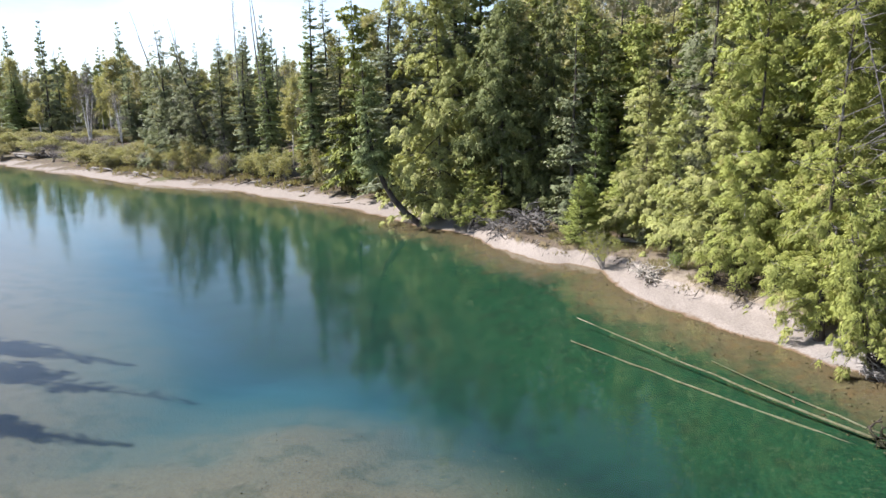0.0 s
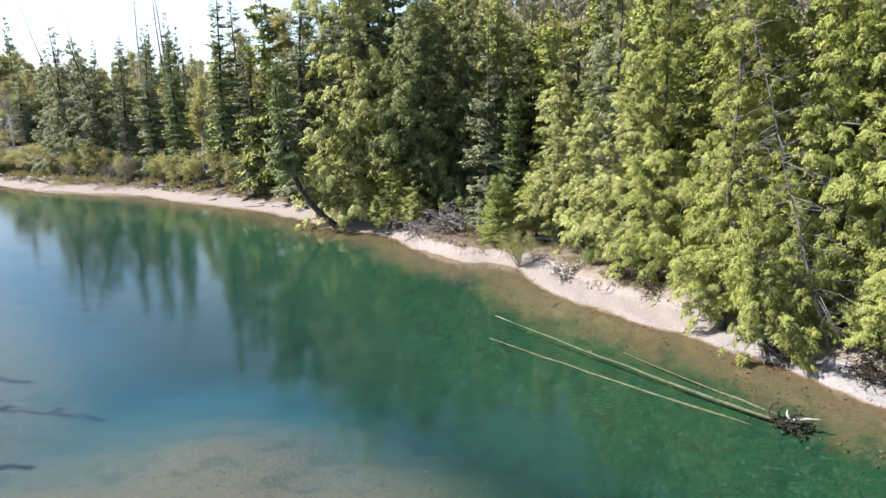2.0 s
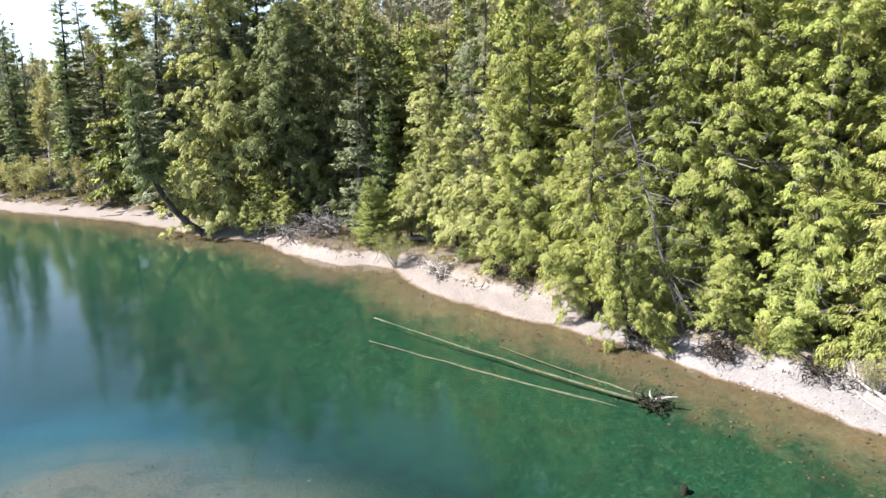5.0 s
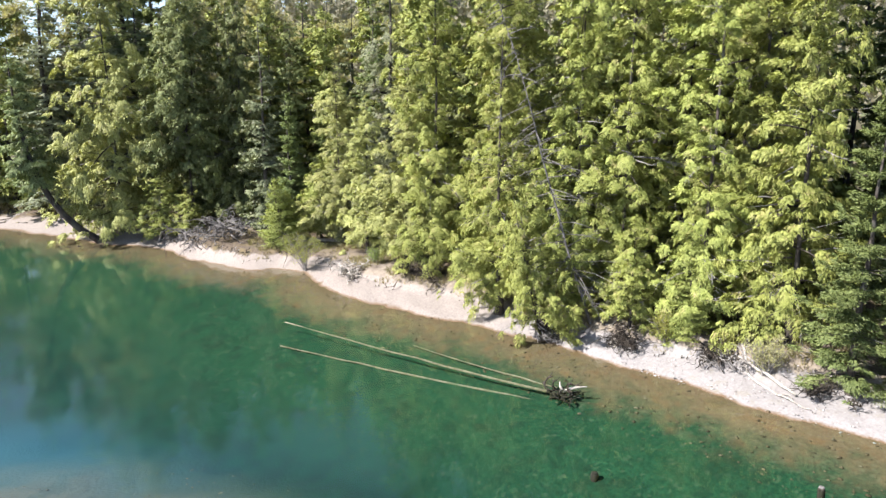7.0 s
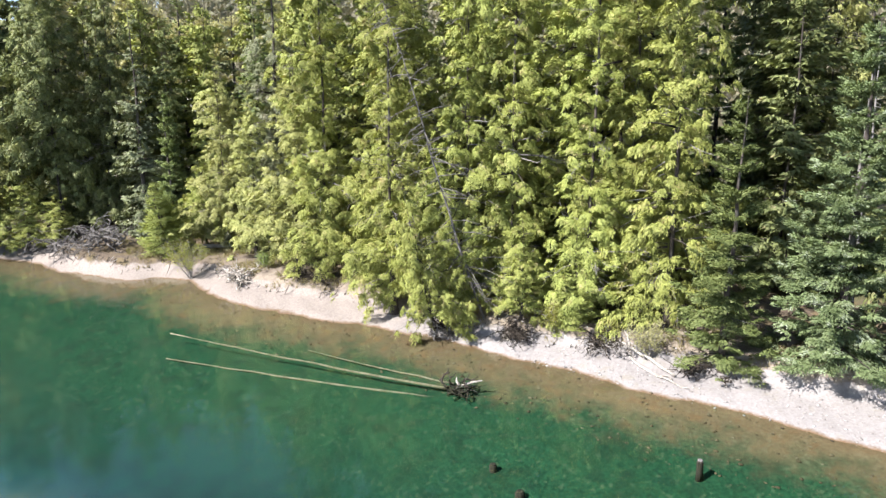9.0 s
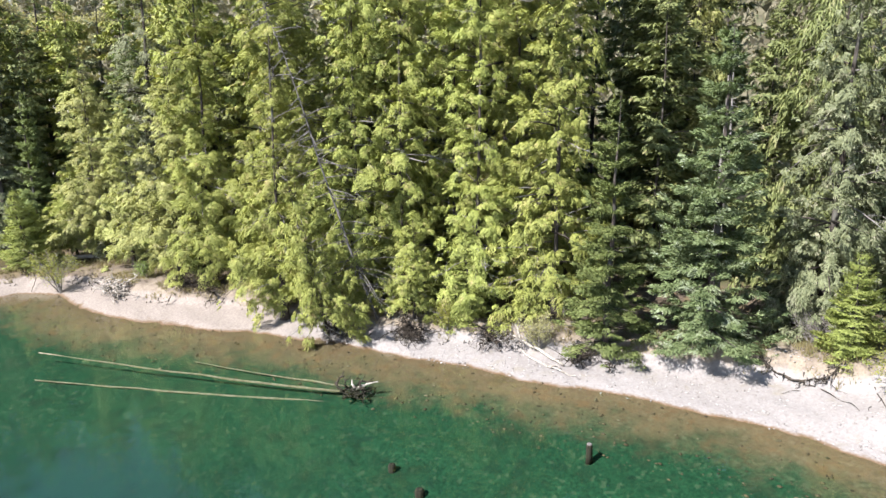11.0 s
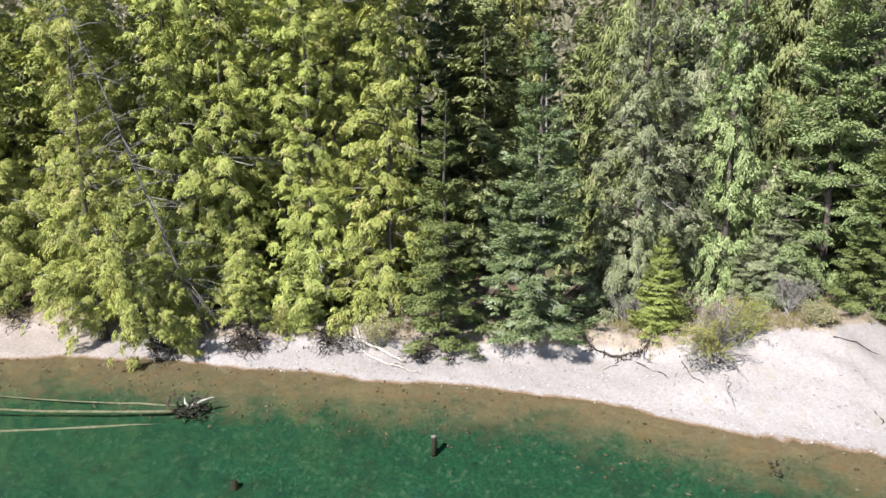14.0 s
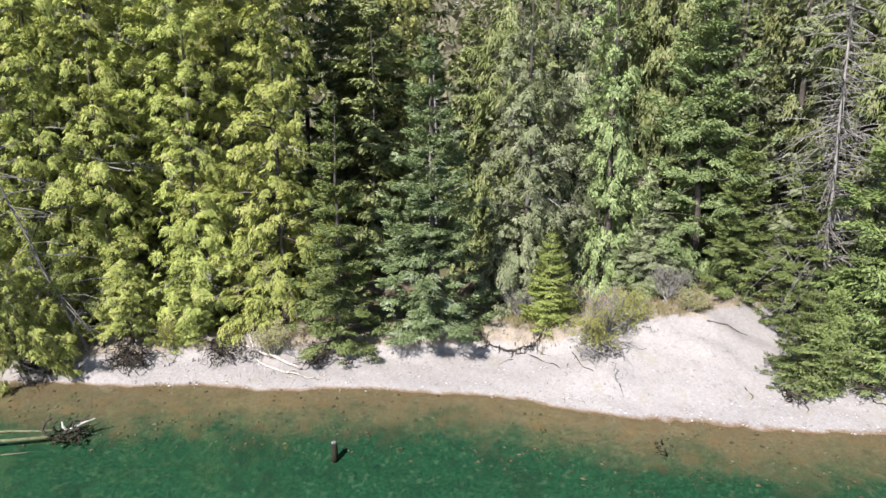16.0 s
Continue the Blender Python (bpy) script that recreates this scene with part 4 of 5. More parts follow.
stand(THINS[2], -108.0, 180.0, 15.0, 4.2, "dark green spruce at the meadow", 220)
stand(BUDDING[1], 14.6, 78.0, 19.0, 3.2, "tree with fresh yellow-green buds behind conifers", 0)
stand(BUDDING[0], 18.2, 82.0, 20.5, 3.0, "tree with fresh yellow-green buds behind conifers", 60)
stand(BUDDING[1], -17.6, 94.0, 14.0, 3.0, "slender tree with fresh yellow-green buds", 160)
stand(BUDDING[0], -32.0, 108.0, 14.5, 3.6, "slender tree with fresh yellow-green buds", 20)

for x, y, h, r, k in ((19.2, 33.4, 22, 2.8, 1), (24.0, 23.4, 22, 2.9, 2), (27.6, 24.0, 24, 3.0, 1), (15.4, 46.0, 12, 2.2, 2)):
    stand(OLIVE_CEDAR if y > 40 else CEDARS[k], x, y, h, r, YC, 50 * k + 9 * x)

stand(LIME_FIR, 10.6, 50.6, 5.2, 1.9, "yellow-green young fir leaning over the water", 40, (6, -8))
stand(CEDAR_LOW, 13.4, 51.2, 6.5, 2.2, "low yellow-green cedar on the bank", 10)
stand(CEDAR_LOW, 2.6, 61.0, 6.0, 2.4, "low green cedar on the shaded bank", 200)
stand(CEDAR_LOW, 4.6, 59.2, 4.0, 1.8, "low green cedar on the shaded bank", 150)
stand(CEDARS[0], 20.8, 29.0, 25, 2.6, YC, 75)
# added extra tall, top out of view, to shade the gap behind
stand(CEDARS[2], 27.8, 25.0, 34, 2.8, YC, 20)

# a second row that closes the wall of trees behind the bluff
# its dark cedars carry the shade of the gaps in their foliage colour
for proto, x, y, h, r, lab in ((SPRUCES[1], 38.4, 8.6, 25, 4.0, "tall grey-green spruce in the second row"), (DARK_CEDAR[1], 44.0, -1.8, 25, 4.2, "dark cedar in the second row, coloured as if shaded"),
                               (DARK_CEDAR[0], 40.6, 4.6, 26, 4.0, "dark cedar in the second row, coloured as if shaded"), (DARK_CEDAR[1], 38.0, 12.4, 25, 4.0, "dark cedar in the second row, coloured as if shaded"),
                               (DARK_CEDAR[0], 37.8, -5.4, 25, 4.2, "dark cedar in the second row, coloured as if shaded"), (OLIVE_CEDAR, 39.2, 20.4, 22, 2.6, "yellow-green cedar at the far side of a dark gap"),
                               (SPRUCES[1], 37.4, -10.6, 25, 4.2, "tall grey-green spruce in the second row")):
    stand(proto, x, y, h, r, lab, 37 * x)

# trees of the near western bank, which shade the shoal
put(MIDS[2], -32.0, 27.6, 0.8, 0.80, 0, (0, 0), "tall fir on the western bank")
put(MIDS[3], -32.5, 32.8, 0.85, 0.92, 40, (0, 0), "tall spruce on the western bank")
put(MIDS[2], -38.0, 36.6, 0.9, 0.9, 90, (0, 0), "tall fir on the western bank")
put(MIDS[2], -31.0, 22.0, 0.7, 0.66, 140, (0, 0), "fir on the western bank")

# ---------------------------------------------------------------- the forest behind
SIZES[MIDS[0].name] = (18, 3.2)
for x, y in ((25.4, 30.6), (22.6, 31.4), (26.4, 27.4), (19.2, 45.2), (21.8, 41.0), (29.4, 29.0), (25.2, 35.4), (22.6, 47.4), (28.6, 33.6), (12.6, 63.4), (16.4, 59.0)):
    stand(MIDS[0], x, y, 21 + 2 * math.sin(3 * x), 3.4, "sunlit yellow-green cedar behind the shore trees", 31 * x)
for i in range(22):
    a, dd, k = radians(-7 + 1.45 * i), 80 + 7 * (i % 3) - 0.5 * i, (0, 3, 3, 0, 2)[i % 5]
    FRONT.append((dd * math.sin(a), dd * math.cos(a)))
    put((BUDDING[i // 2 % 2] if i % 2 or 11 <= i <= 16 else MIDS[k]), dd * math.sin(a), dd * math.cos(a), 1.3, 1.36 + 0.12 * math.sin(7 * i), 41 * i, (0, 0), "very tall budding tree deeper in the forest" if i % 2 or 11 <= i <= 16 else "very tall conifer deeper in the forest")
# added blockers, mostly hidden by the front row, that keep sun off the gap
for x, y in ((31.2, 26.2), (32.6, 28.8), (34.6, 31.4)):
    stand(MIDS[0], x, y, 36, 5.0, "mostly hidden tall cedar added to shade the trees behind", 20 * x)
# dark foliage colour deepens the shade in the gap between shore trees
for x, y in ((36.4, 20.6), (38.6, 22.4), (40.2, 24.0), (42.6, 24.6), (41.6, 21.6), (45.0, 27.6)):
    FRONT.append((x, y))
    put(MIDS[1], x, y, 1.2, 0.9 + 0.05 * (x - 36), 60 * x, (0, 0), "dark cedar behind the shore trees, coloured as if shaded")
for k, x, y, s in ((2, 2.7, 83.0, 1.6), (3, 0.2, 86.0, 1.65), (2, 4.6, 86.5, 1.6)):
    FRONT.append((x, y))
    put(MIDS[k], x, y, s * 0.95, s, 70 * x, (0, 0), "very tall conifer deeper in the forest")
rs = np.random.RandomState(5)
taken = list(FRONT)


def scatter(n, x0, x1, y0, y1, near, far, gap, tries=14000):
    """Free places on land, between two distances from the shore."""
    out = []
    xs, ys = rs.uniform(x0, x1, tries), rs.uniform(y0, y1, tries)
    d, _ = signed(xs, ys, SHORE)
    ok = (d > near) & (d < far)
    for x, y in zip(xs[ok], ys[ok]):
        if len(out) >= n:
            break
        if 88 < y < 106 and 4 < x < 34:
            continue
        if min((x - a) ** 2 + (y - b) ** 2 for a, b in taken[-600:]) > gap * gap:
            taken.append((x, y))
            out.append((x, y))
    return out


BACK = ("green cedar deeper in the forest", "dark cedar deeper in the forest", "tall fir deeper in the forest", "grey-green spruce deeper in the forest")
for x, y in scatter(54, 6, 52, -14, 74, 7.0, 16, 2.9):
    if y < 16 and signed(np.array([x]), np.array([y]), SHORE)[0][0] < 11.5:
        continue
    if 53 < math.degrees(math.atan2(x, y)) < 64 and math.hypot(x, y) < 50:
        continue
    k = rs.choice(4, p=(0.4, 0.25, 0.15, 0.2) if y > 20 else (0.05, 0.4, 0.35, 0.2))
    s = rs.uniform(0.85, 1.2)
    put(MIDS[k], x, y, s, s * rs.uniform(0.9, 1.15), rs.uniform(0, 360), (0, 0), BACK[k])
FAR_LABEL = ("far green fir in the woods", "far grey-green spruce in the woods", "far green cedar in the woods")
for x, y in scatter(64, -5, 75, -30, 100, 16, 36, 3.8):
    k = rs.choice(3)
    s = rs.uniform(0.9, 1.25)
    put(NEARFARS[k], x, y, s, s * rs.uniform(0.9, 1.15), rs.uniform(0, 360), (0, 0), FAR_LABEL[k])
for x, y in scatter(60, -75, 0, 72, 170, 9, 40, 4.2):
    if math.degrees(math.atan2(x, y)) < -22.5:
        continue
    s = rs.uniform(0.6, 1.0)
    if rs.uniform() < 0.42:
        bare = rs.uniform() < 0.4
        put(BARE_FAR if bare else BUDDING_FAR[rs.choice(2)], x, y, s, s, rs.uniform(0, 360), (0, 0), "grey leafless birch in the woods" if bare else "slender tree with fresh yellow-green buds")
    else:
        k = rs.choice(3)
        put(FARS[k], x, y, s, s, rs.uniform(0, 360), (0, 0), FAR_LABEL[k])
for x, y in scatter(260, -210, -20, 120, 300, 40, 110, 3.6, 24000):
    s = rs.uniform(0.8, 1.2)
    if rs.uniform() < 0.62:
        bare = rs.uniform() < 0.45
        put(BARE_FAR if bare else BUDDING_FAR[rs.choice(2)], x, y, s * 1.2, s * 1.2, rs.uniform(0, 360), (0, 0), "grey leafless birch in the woods" if bare else "slender tree with fresh yellow-green buds")
    else:
        k = rs.choice(3)
        put(FARS[k], x, y, s, s * 1.3, rs.uniform(0, 360), (0, 0), FAR_LABEL[k])
# bushes on the marshy far shore
for x, y in scatter(90, -130, -44, 104, 172, 2.0, 34, 2.3):
    s = rs.uniform(0.7, 1.3)
    put(WILLOW_BUSH if rs.uniform() < 0.62 else GREY_BUSH, x, y, s * 2.0, s * 0.75, rs.uniform(0, 360), (0, 0), "yellow-green willow bush on the marsh", "bush")
for x, y in scatter(30, -52, -4, 70, 112, 3.6, 10, 1.9):
    s = rs.uniform(0.7, 1.3)
    put(GREY_BUSH if rs.uniform() < 0.6 else WILLOW_BUSH, x, y, s, s, rs.uniform(0, 360), (0, 0), "grey-brown bush behind the sandy shore", "bush")

for o in PATTERNS:
    drop(o)


# ---------------------------------------------------------------- far woods on the hill
def far_woods():
    rs = np.random.RandomState(77)
    n = 3600
    x, y = rs.uniform(-420, 420, 4 * n), rs.uniform(60, 700, 4 * n)
    d, _ = signed(x, y, SHORE)
    ok = (d > 95) & (d < 520)
    x, y = x[ok][:n], y[ok][:n]
    z = terrain(x, y)[0]
    n = len(x)
    k = 30
    h, r = rs.uniform(10, 19, n), rs.uniform(1.8, 3.6, n)
    u = rs.uniform(0.12, 1, (n, k))
    a = rs.uniform(0, math.tau, (n, k))
    rr = r[:, None] * (1.05 - u) * rs.uniform(0.5, 1.0, (n, k))
    p = np.stack([x[:, None] + rr * np.cos(a), y[:, None] + rr * np.sin(a), z[:, None] + h[:, None] * u], -1).reshape(-1, 3)
    v, f = kites(rs, p, rand_dirs(rs, n * k) + np.array([[0, 0, 0.4]]), rs.uniform(1.5, 3.2, n * k), rs.uniform(0.9, 1.9, n * k), 0.3)
    tagged(new("far_woods", mesh_of("far_woods", v, f, HILLWOOD)), "brownish budding woods on the far hillside", "woods", kind="stuff")


def hill_woods():
    """Budding woods on the slope that closes the view behind the shore trees."""
    rs = np.random.RandomState(78)
    x, y = rs.uniform(-10, 190, 9000), rs.uniform(-90, 210, 9000)
    d, _ = signed(x, y, SHORE)
    ok = (d > 46) & (d < 150) & (np.degrees(np.arctan2(x, y)) > 0)
    x, y = x[ok][:1500], y[ok][:1500]
    z = terrain(x, y)[0]
    n, k = len(x), 64
    h, r = rs.uniform(12, 20, n), rs.uniform(1.6, 3.0, n)
    u, a = rs.uniform(0.1, 1, (n, k)), rs.uniform(0, math.tau, (n, k))
    rr = r[:, None] * (1.1 - u) ** 0.7 * rs.uniform(0.4, 1.0, (n, k))
    p = np.stack([x[:, None] + rr * np.cos(a), y[:, None] + rr * np.sin(a), z[:, None] + h[:, None] * u], -1).reshape(-1, 3)
    v, f = kites(rs, p, rand_dirs(rs, n * k) + np.array([[0, 0, 0.4]]), rs.uniform(0.8, 1.8, n * k), rs.uniform(0.4, 0.9, n * k), 0.2)
    tagged(new("hill_woods", mesh_of("hill_woods", v, f, HILLWOOD)), "brownish budding woods on the slope behind", "woods", kind="stuff")


far_woods()
hill_woods()


# ---------------------------------------------------------------- logs, stumps and driftwood
def log_line(name, a, b, r0, r1, material, label, bow=0.1, n=9, parent=None):
    """A long thin log from its thick end a to its tip b."""
    rs = np.random.RandomState(len(name) + int(abs(a[0]) * 10))
    t = np.linspace(0, 1, n)[:, None]
    p = np.array(a) * (1 - t) + np.array(b) * t
    side = np.array([-(b[1] - a[1]), b[0] - a[0], 0.0])
    side /= np.linalg.norm(side)
    p = p + side * np.sin(t * math.pi) * bow + rs.normal(size=(n, 3)) * 0.015
    return solid(name, [(p, r0 + (r1 - r0) * t[:, 0], 8)], material, parent, label)


def root_tangle(seed, count, length, radius, flat, material, parent, name="root", up=0.3):
    """Crooked tapering roots that grow out of one clump and fork, each a part."""
    rs = np.random.RandomState(seed)
    for k in range(count):
        a = rs.uniform(0, math.tau)
        d = np.array([math.cos(a), math.sin(a), rs.uniform(-flat, up)])
        pts = [rs.normal(size=3) * length * np.array([0.22, 0.22, 0.08])]
        ln = length * rs.uniform(0.25, 1.0)
        for j in range(7):
            d = d / np.linalg.norm(d) + rs.normal(size=3) * 0.55
            d[2] *= 0.8
            pts.append(pts[-1] + d / np.linalg.norm(d) * ln / 7)
        r = radius * rs.uniform(0.4, 1.2)
        bars = [(np.array(pts), r * np.linspace(1, 0.2, 8), 4)]
        for m in (3, 5):
            e = pts[m] + (d + rs.normal(size=3) * 0.7) * ln * 0.18
            bars.append((np.array([pts[m], (pts[m] + e) / 2 + rs.normal(size=3) * 0.03 * length, e]), r * np.array([0.5, 0.35, 0.12]), 4))
        solid(name, bars, material, parent)


def thing_at(name, x, y, z, label, category, group=""):
    ob = new(name)
    ob.matrix_world = pose(x, y, z)
    return tagged(ob, label, category, group)


def sunken_trunk():
    t = thing_at("sunken_log", 15.8, 22.3, -0.2, "long pale peeled log in shallow water with its root end", "log")
    log_line("trunk", (0, 0, -0.12), (-8.6, 13.65, 0.20), 0.068, 0.026, LOGWOOD, "", 0.12, 12, t)
    root_tangle(3, 24, 1.25, 0.07, 0.5, DARKWOOD, t, up=0.35)
    solid("root", [(np.array([(0.0, 0, 0.1), (0.2, -0.3, 0.32), (0.42, -0.5, 0.42), (0.6, -0.75, 0.5)]), np.array([0.07, 0.06, 0.045, 0.02]), 6)], PALEWOOD, t, "bleached white root")
    solid("root", [(np.array([(0.0, 0, 0.1), (-0.12, 0.1, 0.34), (-0.02, 0.25, 0.45)]), np.array([0.07, 0.05, 0.02]), 6)], PALEWOOD, t, "bleached white root")


sunken_trunk()
tagged(log_line("sunken_log", (15.0, 22.9, ground_z(15.0, 22.9) - 0.04), (6.6, 34.5, ground_z(6.6, 34.5) + 0.06), 0.06, 0.035, LOGWOOD, "", 0.1, 12), "thin yellowish log lying under the water", "log", "logs in the water")
tagged(log_line("sunken_log", (16.1, 23.2, -0.38), (12.4, 30.4, -0.3), 0.05, 0.02, LOGWOOD, "", 0.08, 10), "thin yellowish log lying under the water", "log", "logs in the water")


def stump(x, y, top, r, label, material, height=1.6):
    s = thing_at("stump", x, y, top, label, "stump", "stumps in the lake")
    solid("trunk", [(np.array([(0.05, 0.02, -height), (0.02, 0, -height * 0.5), (0, 0, -0.04), (0, 0, 0.0)]), np.array([r * 1.25, r * 1.05, r, r * 0.86]), 8)], material, s)
    solid("cut_face", [(np.array([(0, 0, -0.02), (0, 0, 0.035), (0.0, 0.0, 0.05)]), np.array([r * 0.84, r * 0.78, r * 0.5]), 8)], DEADGREY if height > 0.7 else DARKWOOD, s, "weathered top")


stump(18.8, 12.7, 0.02, 0.11, "dark wooden stump standing in shallow water", DARKWOOD, 0.85)
stump(13.9, 17.6, ground_z(13.9, 17.6) + 0.25, 0.14, "sunken dark stump under the green water", DARKWOOD, 0.6)
stump(13.8, 16.0, ground_z(13.8, 16.0) + 0.25, 0.17, "sunken dark stump under the green water", DARKWOOD, 0.6)


def snagged_branch(x, y, seed, label, length=0.7, count=5, material=None, z=-0.1, r=0.035, up=0.5, flat=0.3):
    b = thing_at("driftwood", x, y, z, label, "driftwood")
    root_tangle(seed, count, length, r, flat, material or DARKWOOD, b, "branch", up)
    return b


snagged_branch(23.1, 2.2, 5, "dark waterlogged branch with a pale tip in shallow water", 0.75, 6)
snagged_branch(22.9, 6.3, 6, "small dark branch in shallow water", 0.3, 3)
snagged_branch(-4.3, 61.8, 7, "dark broken branch sticking out of the water", 1.3, 5, z=0.05, up=0.9)
# the dark mats are roots and also stand in for shade under the bank
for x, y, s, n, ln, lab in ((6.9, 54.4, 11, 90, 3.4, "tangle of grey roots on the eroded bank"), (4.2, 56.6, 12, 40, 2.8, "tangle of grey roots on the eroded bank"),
                            (12.9, 42.2, 13, 60, 1.9, "bleached root plate lying on the beach"), (16.3, 37.4, 14, 46, 1.9, "dark roots under the overhanging turf, doubling as its shade"),
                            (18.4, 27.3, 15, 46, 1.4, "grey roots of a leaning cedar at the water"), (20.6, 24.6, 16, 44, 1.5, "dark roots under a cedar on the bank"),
                            (18.8, 27.8, 22, 90, 1.7, "dark matted roots hanging from the undercut bank, doubling as its shade"), (20.7, 24.2, 23, 80, 1.5, "dark matted roots hanging from the undercut bank, doubling as its shade"),
                            (22.8, 20.9, 24, 70, 1.4, "dark matted roots hanging from the undercut bank, doubling as its shade"), (24.0, 16.9, 25, 60, 1.2, "dark matted twigs at the foot of a fir, doubling as its shade"),
                            (15.6, 38.9, 26, 60, 1.6, "dark matted roots hanging from the undercut bank, doubling as its shade"),
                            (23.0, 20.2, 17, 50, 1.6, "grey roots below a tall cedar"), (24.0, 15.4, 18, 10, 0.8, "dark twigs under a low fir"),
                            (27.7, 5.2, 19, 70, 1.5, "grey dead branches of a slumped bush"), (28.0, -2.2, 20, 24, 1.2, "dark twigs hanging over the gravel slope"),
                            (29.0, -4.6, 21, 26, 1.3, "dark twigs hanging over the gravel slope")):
    # beyond y 50 the darker wood puts understory shade into the root colour
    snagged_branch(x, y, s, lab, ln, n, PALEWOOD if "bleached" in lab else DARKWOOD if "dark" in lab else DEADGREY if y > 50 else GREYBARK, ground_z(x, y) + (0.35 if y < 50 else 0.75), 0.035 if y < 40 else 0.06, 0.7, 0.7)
for a, b, r, lab in (((12.1, 50.9), (16.2, 48.6), 0.16, "pale fallen log lying on the bank"), ((10.2, 52.4), (12.2, 50.2), 0.15, "short pale fallen log on the bank"),
                     ((23.3, 20.4), (23.3, 17.3), 0.09, "bleached fallen limb on the gravel beach"), ((-26.0, 90.5), (-22.0, 88.4), 0.16, "fallen log on the sandy shore"),
                     ((-34.0, 93.4), (-30.6, 91.0), 0.14, "fallen log on the sandy shore"), ((-45.0, 100.8), (-41.5, 97.6), 0.15, "fallen log on the sandy shore"), ((-55.0, 108.9), (-50.0, 105.0), 0.16, "fallen log on the sandy shore"), ((-15.2, 80.2), (-12.6, 78.2), 0.12, "fallen log on the sandy shore"), ((-75.5, 129.5), (-81.0, 133.0), 0.3, "grey drift logs piled at the far shore"), ((-74.8, 130.8), (-82.5, 134.0), 0.28, "grey drift logs piled at the far shore"),
                     ((-76.5, 127.8), (-80.5, 131.0), 0.25, "grey drift logs piled at the far shore")):
    za, zb = ground_z(*a) + r * 0.8, ground_z(*b) + r * 0.8
    tagged(log_line("fallen_log", (a[0], a[1], za), (b[0], b[1], zb), r, r * 0.6, PALEWOOD if "pale" in lab or "bleached" in lab else GREYBARK, "", 0.15), lab, "log", "fallen logs on the shore")

# brown drift sticks washed up along the far sand
rs = np.random.RandomState(31)
for k in range(110):
    s = rs.uniform(0, 1)
    x, y = np.interp(s, [0, 0.3, 0.6, 1], [-68, -44, -28, -8]), np.interp(s, [0, 0.3, 0.6, 1], [120.4, 99.6, 91.4, 72.5])
    x, y = x + rs.uniform(-0.5, 1.6), y + rs.uniform(0.6, 2.6)
    a, ln, r = rs.uniform(2.0, 3.2), rs.uniform(0.5, 2.6), rs.uniform(0.04, 0.12)
    x2, y2 = x + ln * math.cos(a), y + ln * math.sin(a)
    tagged(log_line("drift_stick", (x, y, max(0, ground_z(x, y)) + r * 0.7), (x2, y2, max(0, ground_z(x2, y2)) + r * 0.7), r, r * 0.4, (LOGWOOD, DARKWOOD, GREYBARK)[k % 3], "", 0.12, 6), "brown drift stick washed up on the sandy shore", "driftwood", "drift sticks on the sand")

# bare branches lying on the gravel slope
def ground_branch(forks, label, material, name="fallen_branch"):
    """A crooked branch lying on the ground; each fork is (radius, points)."""
    x0, y0 = forks[0][1][0]
    b = thing_at(name, x0, y0, 0, label, "branch", "fallen branches on the beach")
    for r, pts in forks:
        line = spline(pts, 3)
        p = np.array([(x - x0, y - y0, ground_z(x, y) + r * 1.3 + 0.05 * math.sin(5 * k)) for k, (x, y) in enumerate(line)])
        solid("branch", [(p, r * np.linspace(1, 0.35, len(p)), 6)], material, b)


ground_branch([(0.030, [(28.1, 9.1), (27.6, 8.8), (27.7, 8.4), (27.6, 7.9), (27.3, 7.3), (26.9, 6.7)]), (0.02, [(27.7, 8.4), (27.9, 7.9), (27.9, 7.4)]), (0.018, [(27.6, 8.8), (27.2, 9.0), (26.8, 9.5)])],
              "dark crooked branch lying on pale gravel", DARKWOOD)
ground_branch([(0.026, [(28.4, 6.7), (27.8, 6.3), (27.0, 5.8), (26.7, 5.3)]), (0.016, [(27.8, 6.3), (27.2, 6.5), (26.9, 6.4)])], "dark crooked branch lying on pale gravel", DARKWOOD)
ground_branch([(0.06, [(23.9, 20.6), (23.0, 19.2), (22.9, 18.1), (22.8, 17.2), (22.9, 16.3)]), (0.035, [(22.9, 18.1), (23.1, 17.5), (22.8, 16.9)])], "bleached crooked limb on the gravel beach", PALEWOOD)
ground_branch([(0.03, [(30.9, 1.3), (31.4, 0.5), (31.8, -0.4)]), (0.022, [(28.2, -0.4), (27.8, -0.7), (27.5, -0.6)])], "dark thin branch on the gravel slope", DARKWOOD)


def root_fringe(line, seed, roots, size, label):
    """Torn turf with short roots that hang over the edge of the bank."""
    rs = np.random.RandomState(seed)
    f = thing_at("turf_edge", line[0][0], line[0][1], 0, label, "turf", "torn turf edges of the bank")
    lip = np.array([(x - line[0][0], y - line[0][1], ground_z(x, y) + (0.12 if size < 1.5 else 0.03) + rs.uniform(-0.03, 0.03)) for x, y in line])
    if size < 1.5:
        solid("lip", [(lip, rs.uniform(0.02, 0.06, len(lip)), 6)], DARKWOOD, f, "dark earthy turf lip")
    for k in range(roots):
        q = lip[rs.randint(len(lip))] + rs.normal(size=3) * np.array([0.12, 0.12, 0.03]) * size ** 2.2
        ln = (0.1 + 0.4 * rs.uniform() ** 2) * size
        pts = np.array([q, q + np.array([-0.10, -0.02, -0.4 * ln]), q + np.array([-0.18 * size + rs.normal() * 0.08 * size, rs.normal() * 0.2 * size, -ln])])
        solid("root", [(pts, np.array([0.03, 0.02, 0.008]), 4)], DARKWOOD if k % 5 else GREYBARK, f)


